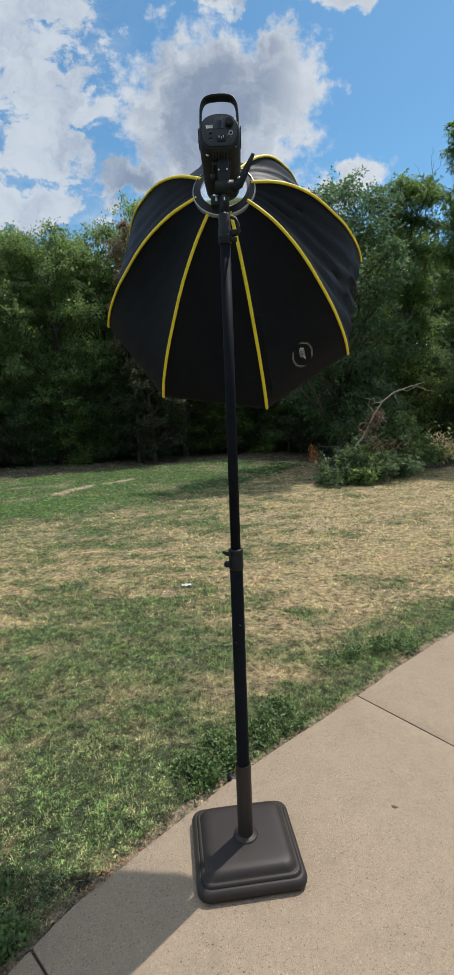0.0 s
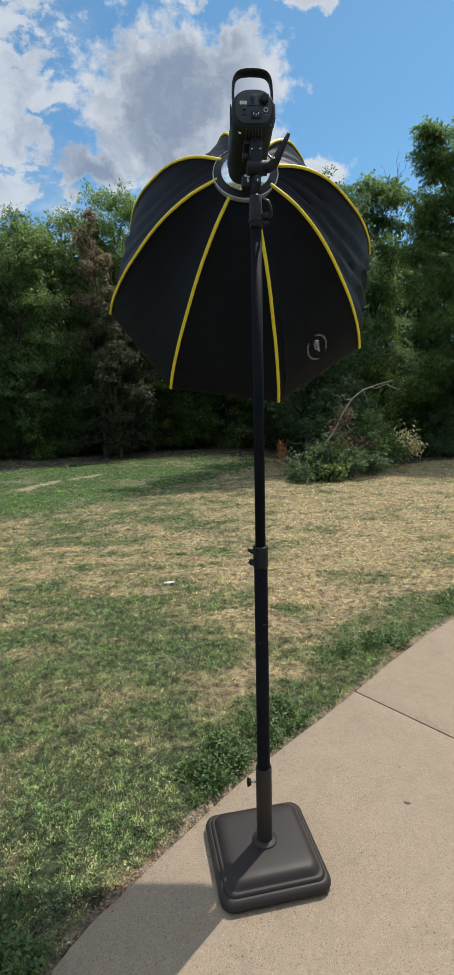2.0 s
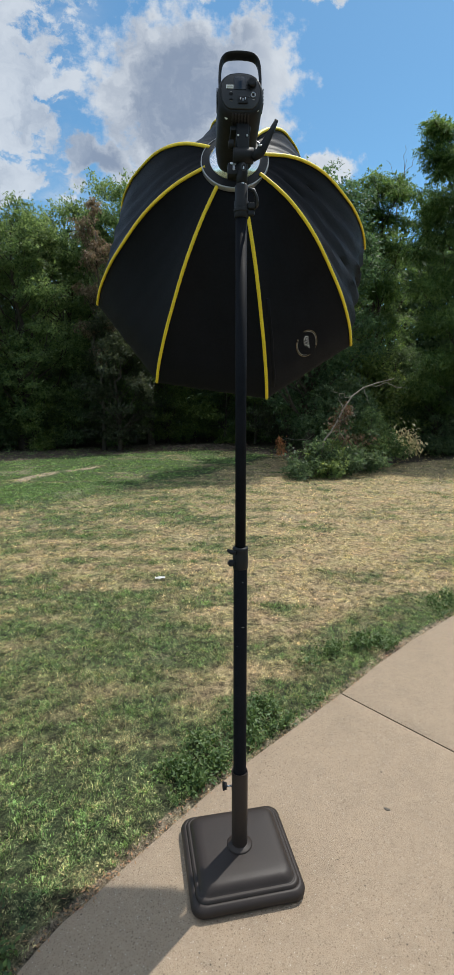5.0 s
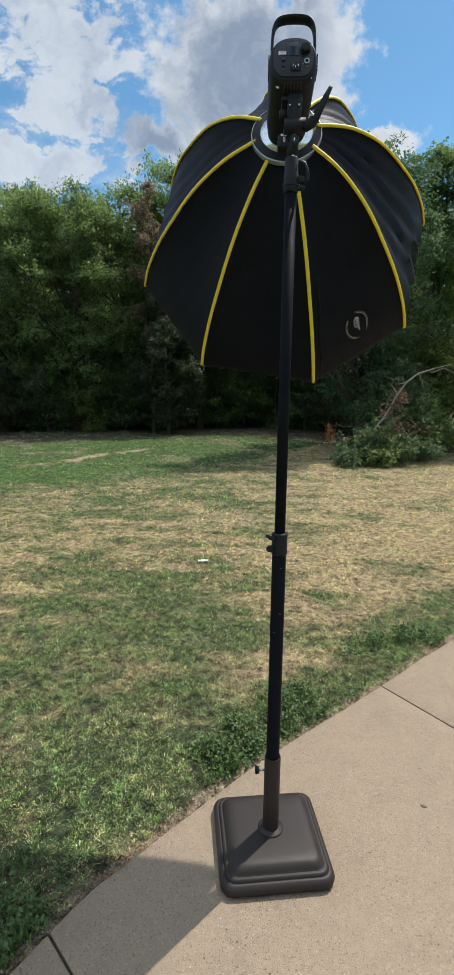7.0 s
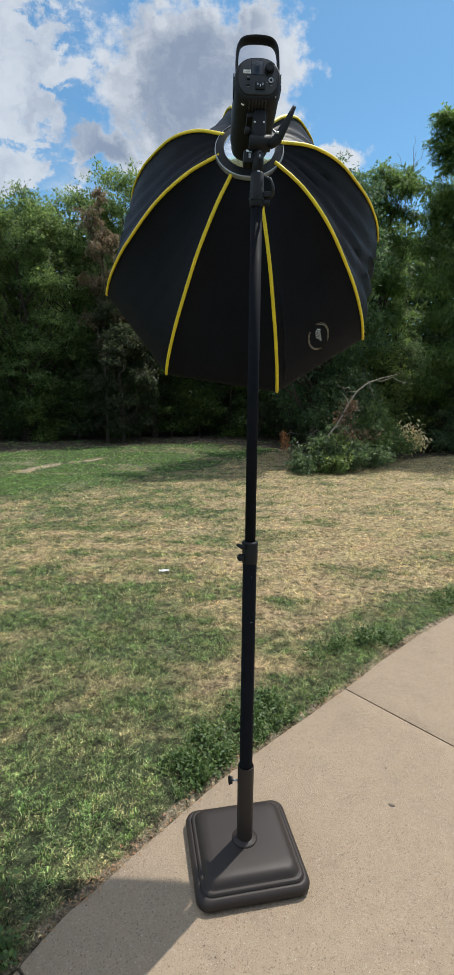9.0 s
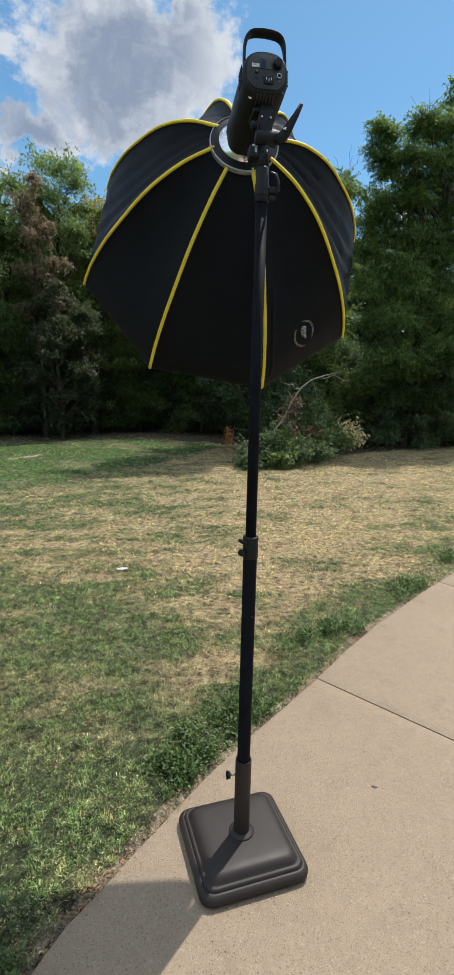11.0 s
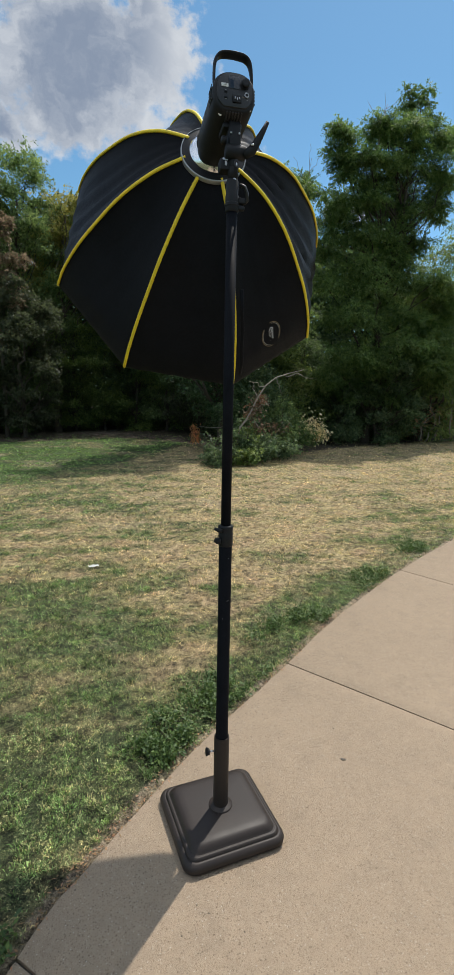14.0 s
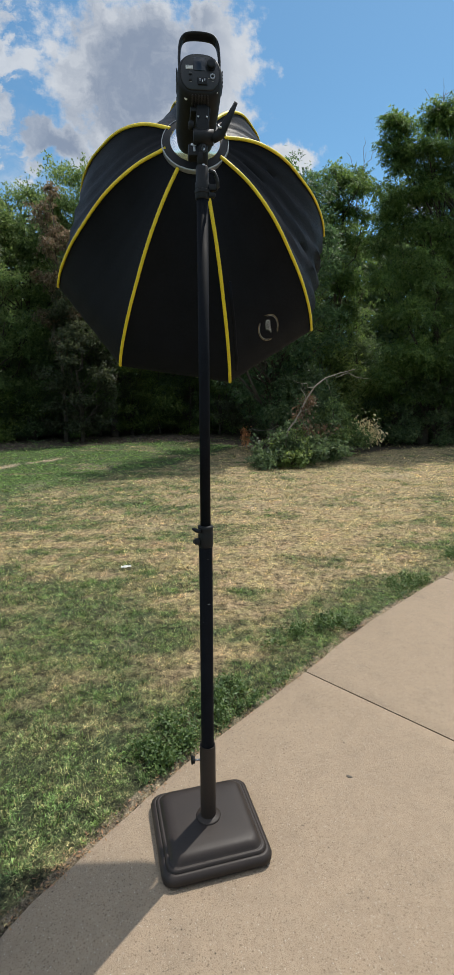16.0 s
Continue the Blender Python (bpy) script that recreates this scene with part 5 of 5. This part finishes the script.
    big = [(-1.6, 0, 9.4, 0.62), (-1.2, 0.2, 9.85, 0.6), (-0.3, -0.1, 10.1, 0.65), (0.5, 0.2, 10.3, 0.6), (1.1, 0, 11.0, 0.6), (1.7, 0.2, 10.6, 0.6), (2.3, 0, 10.3, 0.55), (1.6, -0.2, 9.8, 0.7),
           (-1.5, 0, 8.7, 0.6), (-0.8, -0.3, 9.0, 0.75), (0.2, -0.4, 9.3, 0.75), (1.0, 0.1, 9.2, 0.7), (2.0, 0, 9.2, 0.65), (2.6, 0.1, 9.0, 0.45),
           (-1.5, 0.1, 7.6, 0.6), (-0.6, -0.4, 7.9, 0.7), (0.6, 0.4, 8.1, 0.7), (1.5, -0.1, 8.0, 0.6), (2.3, 0, 7.9, 0.45), (-1.4, 0, 6.5, 0.7), (-0.5, -0.4, 6.7, 0.75), (0.7, 0.2, 6.8, 0.7), (1.5, 0.1, 6.8, 0.5),
           (0.0, 0.5, 8.6, 0.8), (1.2, 0.5, 8.7, 0.7), (0.2, 0.3, 7.4, 0.8), (1.1, 0.4, 7.5, 0.7), (-1.0, 0.4, 7.2, 0.7), (0.2, 0.5, 6.3, 0.8), (-1.0, 0.4, 8.2, 0.7), (0.9, -0.3, 9.9, 0.6), (1.9, -0.1, 8.5, 0.6)]
    for level, (z, r) in enumerate(((5.5, 0.85), (4.3, 0.9), (3.1, 0.9), (2.0, 0.75))):
        big += [(dx + 0.15 * (level % 2), -0.3 - 0.25 * (level % 3), z + 0.25 * math.sin(2.1 * dx + level), r) for dx in (-1.6, -0.6, 0.5, 1.5, 2.5)]
    build_tree("tree", 9.0, 16.5, 11.4, 2.5, 1.0, M_LEAF_LOCUST, 165000, loc, group=G, seed=171, leaf=0.098, trunk=0.17, clumps=0, lean=(1.0, 0), droop=0.6, lobes=big, frond=True)


def build_undergrowth():
    G = "shrubs under the trees"
    rng = np.random.default_rng(5)
    spots = [(-12.4, 18.2), (-10.4, 18.4), (-8.9, 18.8), (-7.4, 19.3), (-6.0, 19.9), (-4.7, 20.5), (-3.6, 21.2), (-2.4, 21.8), (-1.1, 22.2), (0.1, 22.5), (1.4, 22.3), (2.6, 21.6), (3.7, 20.2), (4.7, 18.6), (5.6, 17.2),
             (11.9, 18.0), (13.2, 18.7), (9.4, 18.4), (7.2, 18.2), (6.6, 17.0), (8.9, 17.6), (8.0, 16.4), (9.3, 16.2), (10.4, 16.6)]
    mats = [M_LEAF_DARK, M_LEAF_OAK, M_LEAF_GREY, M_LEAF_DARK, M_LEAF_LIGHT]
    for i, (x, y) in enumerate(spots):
        # sunny shrubs: sunlight put into the colour as lighter leaves
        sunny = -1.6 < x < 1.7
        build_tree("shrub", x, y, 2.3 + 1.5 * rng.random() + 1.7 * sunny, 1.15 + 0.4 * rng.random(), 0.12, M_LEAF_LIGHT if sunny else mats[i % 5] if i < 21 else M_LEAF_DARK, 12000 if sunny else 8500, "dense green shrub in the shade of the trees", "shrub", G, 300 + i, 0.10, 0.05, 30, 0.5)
    # the dense wood behind closes the view
    rng = np.random.default_rng(17)
    n = 170000
    x, y = rng.uniform(-30, 34, n), rng.uniform(24.5, 31, n)
    top = (9.0 + 2.2 * fbm(x, y * 0.2, 0.35, 41)) * (1 - 0.30 * step(14.5, 18.0, x))
    z = top * rng.random(n) ** 1.1
    v, f = leaf_cloud(np.stack((x, y, z), 1), np.zeros((n, 3)), 0.34, 0.24, rng, tri=True)
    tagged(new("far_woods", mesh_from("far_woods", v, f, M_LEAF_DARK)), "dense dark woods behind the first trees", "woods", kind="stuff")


def build_brush():
    """A heap of cut and fallen branches in front of the trees, partly still green."""
    G = "brush heap on the lawn"
    for i, (x, y, h, r, n, mt, lb) in enumerate((
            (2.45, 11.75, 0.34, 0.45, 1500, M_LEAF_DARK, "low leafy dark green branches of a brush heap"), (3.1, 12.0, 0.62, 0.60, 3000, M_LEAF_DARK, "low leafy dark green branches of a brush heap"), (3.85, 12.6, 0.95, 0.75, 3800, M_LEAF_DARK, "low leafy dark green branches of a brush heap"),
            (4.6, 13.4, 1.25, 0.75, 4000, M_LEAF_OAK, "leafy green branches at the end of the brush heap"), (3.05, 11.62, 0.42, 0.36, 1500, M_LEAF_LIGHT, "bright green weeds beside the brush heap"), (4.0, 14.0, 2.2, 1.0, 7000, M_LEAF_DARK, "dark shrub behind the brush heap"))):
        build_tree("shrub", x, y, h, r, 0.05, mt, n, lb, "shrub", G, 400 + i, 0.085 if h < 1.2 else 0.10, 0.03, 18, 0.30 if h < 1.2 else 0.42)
    rng = np.random.default_rng(23)
    limb = thing("fallen_branch", (3.05, 12.0, 0.0), "long bare grey dead branch leaning out of the brush heap", "branch")
    bm = tube([(-0.10, 0.05, 0.35), (0.0, 0, 0.85), (0.14, 0, 1.02), (0.28, 0.02, 1.25), (0.42, 0.02, 1.55), (0.62, 0, 1.86), (0.90, 0.05, 2.06), (1.25, 0.1, 2.17), (1.65, 0.1, 2.27)], [0.024, 0.023, 0.022, 0.021, 0.019, 0.017, 0.014, 0.011, 0.005], 8)
    stick = part("stem", bm, M_DEADWOOD, limb, smooth=60)
    for a, b in (((0.60, 0, 1.84), (0.05, -0.15, 2.00)), ((0.90, 0.05, 2.06), (1.05, 0, 1.65)), ((1.1, 0.07, 2.12), (1.9, -0.1, 2.05)), ((0.28, 0.02, 1.25), (0.75, 0, 1.45)), ((0.42, 0.02, 1.55), (0.30, 0.1, 1.95))):
        part("twig", tube(limb_points(a, b, rng, 0.06, 5), [0.010, 0.009, 0.008, 0.006, 0.004, 0.002], 6), M_DEADWOOD, stick, smooth=60)

    def dead_spray(x, y, z0, places, mt, label, n, size, twig_from):
        t = thing("dead_branch", (x, y, 0.0), label, "branch")
        r = np.random.default_rng(int(abs(x) * 100 + y))
        bm = tube(limb_points(twig_from, places[0][0], r, 0.03, 6, 0.12), [0.018, 0.016, 0.014, 0.012, 0.010, 0.008, 0.005], 6)
        part("stem", bm, M_DEADWOOD, t, smooth=60)
        P = np.concatenate([np.array(c) + r.normal(size=(n, 3)) * np.array(s) for c, s in places])
        P = P[P[:, 2] > 0.03]
        v, f = leaf_cloud(P, np.tile((0.0, 0.0, -0.6), (len(P), 1)), size, size * 0.5, r, 0.6)
        ob = new("foliage", mesh_from("foliage", v, f, mt))
        ob.parent = t
        ob["label"] = "withered hanging leaves"
    dead_spray(2.69, 16.0, 0, [((0, 0, 0.52), (0.07, 0.05, 0.09)), ((-0.02, 0, 0.28), (0.045, 0.04, 0.14)), ((0.12, 0, 0.30), (0.03, 0.03, 0.12))], M_RUST_SUNLIT, "rust-brown withered branch tip drooping to the grass", 100, 0.07, (1.2, -1.2, 0.62))
    dead_spray(3.35, 12.05, 0, [((0.0, 0, 1.22), (0.13, 0.1, 0.14)), ((0.22, 0.05, 1.5), (0.08, 0.08, 0.08)), ((0.35, 0.0, 0.85), (0.30, 0.12, 0.07))], M_BROWNLEAF, "brown withered leaves caught in the brush heap", 130, 0.085, (0.5, 0.4, 0.3))
    dead_spray(6.02, 14.5, 0, [((0.0, 0, 0.72), (0.20, 0.12, 0.19)), ((0.34, 0.1, 0.46), (0.17, 0.1, 0.13))], M_SUN_PALELEAF, "pale yellow-green leaves on a fallen branch, sunlight put into the colour", 230, 0.12, (0.5, 0.6, 0.1))
    dead_spray(11.0, 16.2, 0, [((0.0, 0, 0.7), (0.35, 0.12, 0.3)), ((0.7, 0.1, 1.0), (0.30, 0.1, 0.3)), ((1.6, 0.2, 0.8), (0.3, 0.1, 0.25))], M_DEADLEAF, "pale withered leaves on fallen branches by the trees", 160, 0.09, (0.9, 0.6, 0.1))
    snag = thing("fallen_branch", (11.6, 16.0, 0.0), "bare pale broken branches hanging down beside the trees", "branch")
    for pts in (((0.9, 0.3, 0.1), (0.35, 0.1, 2.3)), ((0.35, 0.1, 2.3), (1.3, 0, 1.4)), ((-0.5, 0.2, 0.05), (-0.35, 0, 1.5)), ((-0.2, 0.2, 0.05), (0.0, 0, 1.2)), ((0.2, 0.2, 0.05), (0.1, 0.1, 1.3))):
        part("stem", tube(limb_points(*pts, rng, 0.07, 6), [0.028, 0.026, 0.024, 0.02, 0.016, 0.012, 0.006], 6), M_DEADWOOD, snag, smooth=60)
    # bare twigs standing above the crowns
    for x, y, z, h in ((6.9, 18.0, 9.0, 1.1), (8.6, 16.2, 10.3, 0.7)):
        t = thing("bare_branch", (x, y, z), "leafless grey twig rising out of a tree crown", "branch")
        part("stem", tube(limb_points((0, 0, -1.2), (0.25, 0, h * 0.6), rng, 0.05, 6), [0.020, 0.018, 0.016, 0.013, 0.010, 0.008, 0.005], 6), M_DEADWOOD, t, smooth=60)
        for a, b in (((0.1, 0, -0.2), (-0.45, 0, h * 0.55)), ((0.18, 0, 0.1), (0.15, 0, h)), ((0.2, 0, 0.25), (0.65, 0, h * 0.8))):
            part("twig", tube(limb_points(a, b, rng, 0.05, 5), [0.009, 0.008, 0.007, 0.006, 0.005, 0.003], 5), M_DEADWOOD, t, smooth=60)


def build_edge_growth():
    """Broad-leaved weeds and dead bits along the concrete, loose things on the lawn."""
    rng = np.random.default_rng(29)
    seg = EDGE[(EDGE[:, 0] > -1.2) & (EDGE[:, 0] < 3.6)]

    def along(n, lo, hi):
        i = rng.integers(0, len(seg) - 1, n)
        t = rng.random(n)[:, None]
        p = seg[i] * (1 - t) + seg[i + 1] * t
        d = seg[i + 1] - seg[i]
        d /= np.linalg.norm(d, axis=1)[:, None]
        return p + np.stack((-d[:, 1], d[:, 0]), 1) * (lo + (hi - lo) * rng.random(n) ** 1.3)[:, None]
    c = along(350, 0.03, 0.34)
    c = c[(fbm(c[:, 0], c[:, 1], 2.6, 51) > 0.48 + 0.15 * step(0.0, 1.0, c[:, 0]))]
    P = []
    for x, y in c:
        r = 0.022 + 0.045 * rng.random() ** 1.5
        n = int(50 + 60 * rng.random())
        q = rng.normal(size=(n, 3)) * (r, r, 0.0)
        z = float(lawn_height(x, y)[0])
        q[:, 2] = 0.010 + np.abs(rng.normal(size=n)) * 0.022 + 0.03 * np.exp(-(q[:, 0] ** 2 + q[:, 1] ** 2) / r ** 2)
        P.append(q + (x, y, z))
    P = np.concatenate(P)
    P = P[lawn_side(P[:, 0], P[:, 1]) > 0.022 + 0.02 * rng.random(len(P))]
    v, f = leaf_cloud(P, np.tile((0.0, 0.0, 0.25), (len(P), 1)), 0.0240, 0.0115, rng, 0.05, 0.2)
    tagged(new("weeds", mesh_from("weeds", v, f, M_WEED)), "dark green broad-leaved weeds along the concrete edge", "weeds", kind="stuff")
    c = along(900, -0.012, 0.075)
    z = np.where(lawn_side(c[:, 0], c[:, 1]) > 0.008, lawn_height(c[:, 0], c[:, 1]) + 0.004, 0.002)
    P = np.column_stack((c, z + 0.006 * rng.random(len(c))))
    v, f = leaf_cloud(P, np.zeros((len(P), 3)), 0.018, 0.006, rng, 0.0, 0.1)
    floor_z = np.repeat(z, 4) + 0.001
    v[:, 2] = np.maximum(floor_z, P[:, 2].repeat(4) + (v[:, 2] - P[:, 2].repeat(4)) * 0.3)
    tagged(new("dead_leaves", mesh_from("dead_leaves", v, f, M_DEADLEAF)), "dry brown leaf bits and stalks lying along the concrete edge", "leaf litter", kind="stuff")
    # fallen leaves in drifts where the lawn meets the woods
    n = 26000
    x, y = rng.uniform(-13, 5.0, n), rng.uniform(13.5, 22.5, n)
    w = wood_side(x, y)
    ok = rng.random(n) < np.exp(-((w - 0.1) / 0.35) ** 2) * (0.15 + 0.85 * step(0.45, 0.6, fbm(x, y, 0.6, 83, 3))) + 0.12 * step(0.2, 1.0, w) + 0.55 * step(-2.2, -1.2, x) * step(2.0, 1.2, x) * step(0.1, 0.5, w) * step(2.2, 1.2, w)
    x, y = x[ok], y[ok]
    P = np.column_stack((x, y, lawn_height(x, y) + 0.012))
    v, f = leaf_cloud(P, np.zeros((len(P), 3)), 0.10, 0.06, rng, 0.0, 0.1)
    v[:, 2] = P[:, 2].repeat(4) + np.abs(v[:, 2] - P[:, 2].repeat(4)) * 0.35
    tagged(new("fallen_leaves", mesh_from("fallen_leaves", v, f, M_LITTER)), "pale brown fallen leaves in drifts at the edge of the woods", "leaf litter", kind="stuff")
    x, y = -0.46, 4.98
    z = float(lawn_height(x, y)[0])
    bit = thing("litter", (x, y, z + 0.022), "small crumpled white scrap lying on the grass", "litter", turn=12)
    bm = bmesh.new()
    n, k = 9, 4
    V = [[[bm.verts.new(((i / (n - 1) - 0.5) * 0.098, (j / (k - 1) - 0.5) * 0.036, 0.004 * math.sin(i * 1.3 + j) + 0.006 * (j == k - 1) + s * 0.003)) for j in range(k)] for i in range(n)] for s in (0, 1)]
    for s in (0, 1):
        for i in range(n - 1):
            for j in range(k - 1):
                bm.faces.new((V[s][i][j], V[s][i + 1][j], V[s][i + 1][j + 1], V[s][i][j + 1]))
    rim = [(i, 0) for i in range(n)] + [(n - 1, j) for j in range(1, k)] + [(i, k - 1) for i in range(n - 2, -1, -1)] + [(0, j) for j in range(k - 2, 0, -1)]
    for (a, b), (c2, d) in zip(rim, rim[1:] + rim[:1]):
        bm.faces.new((V[0][a][b], V[0][c2][d], V[1][c2][d], V[1][a][b]))
    bmesh.ops.recalc_face_normals(bm, faces=bm.faces)
    part("sheet", bm, M_SCRAP, bit, smooth=60)


def build_spots():
    """Small dark stains on the concrete, modelled as thin flat discs."""
    for x, y, r, long, turn in SPOTS:
        gum = thing("stain_spot", (x, y, 0.0), "dark stain spot on the concrete walk, a thin raised disc", "stain", "gum spots on the walk", turn)
        bm = lathe([(r, 0.0003), (r * 0.96, 0.0012), (r * 0.7, 0.0019), (r * 0.3, 0.0021)], 14, None, Matrix.Diagonal((long, 1, 1, 1)))
        rng = random.Random(int(r * 1e5))
        for v in bm.verts:
            k = 1 + 0.16 * math.sin(3 * math.atan2(v.co.y, v.co.x) + 40 * r) + 0.05 * rng.random()
            v.co.x, v.co.y = v.co.x * k, v.co.y * k
        part("smear", bm, M_STAIN, gum)


M_STAIN = material("dark_stain", (0.085, 0.070, 0.054), 0.8, vary=0.25, scale=80, bump=0.3, bump_scale=300)
SPOTS = [(0.677, 1.986, 0.0075, 1.9, -30), (0.736, 2.203, 0.004, 1.2, 0)]
build_woods()
build_undergrowth()
build_brush()
build_grass()
build_edge_growth()
build_spots()
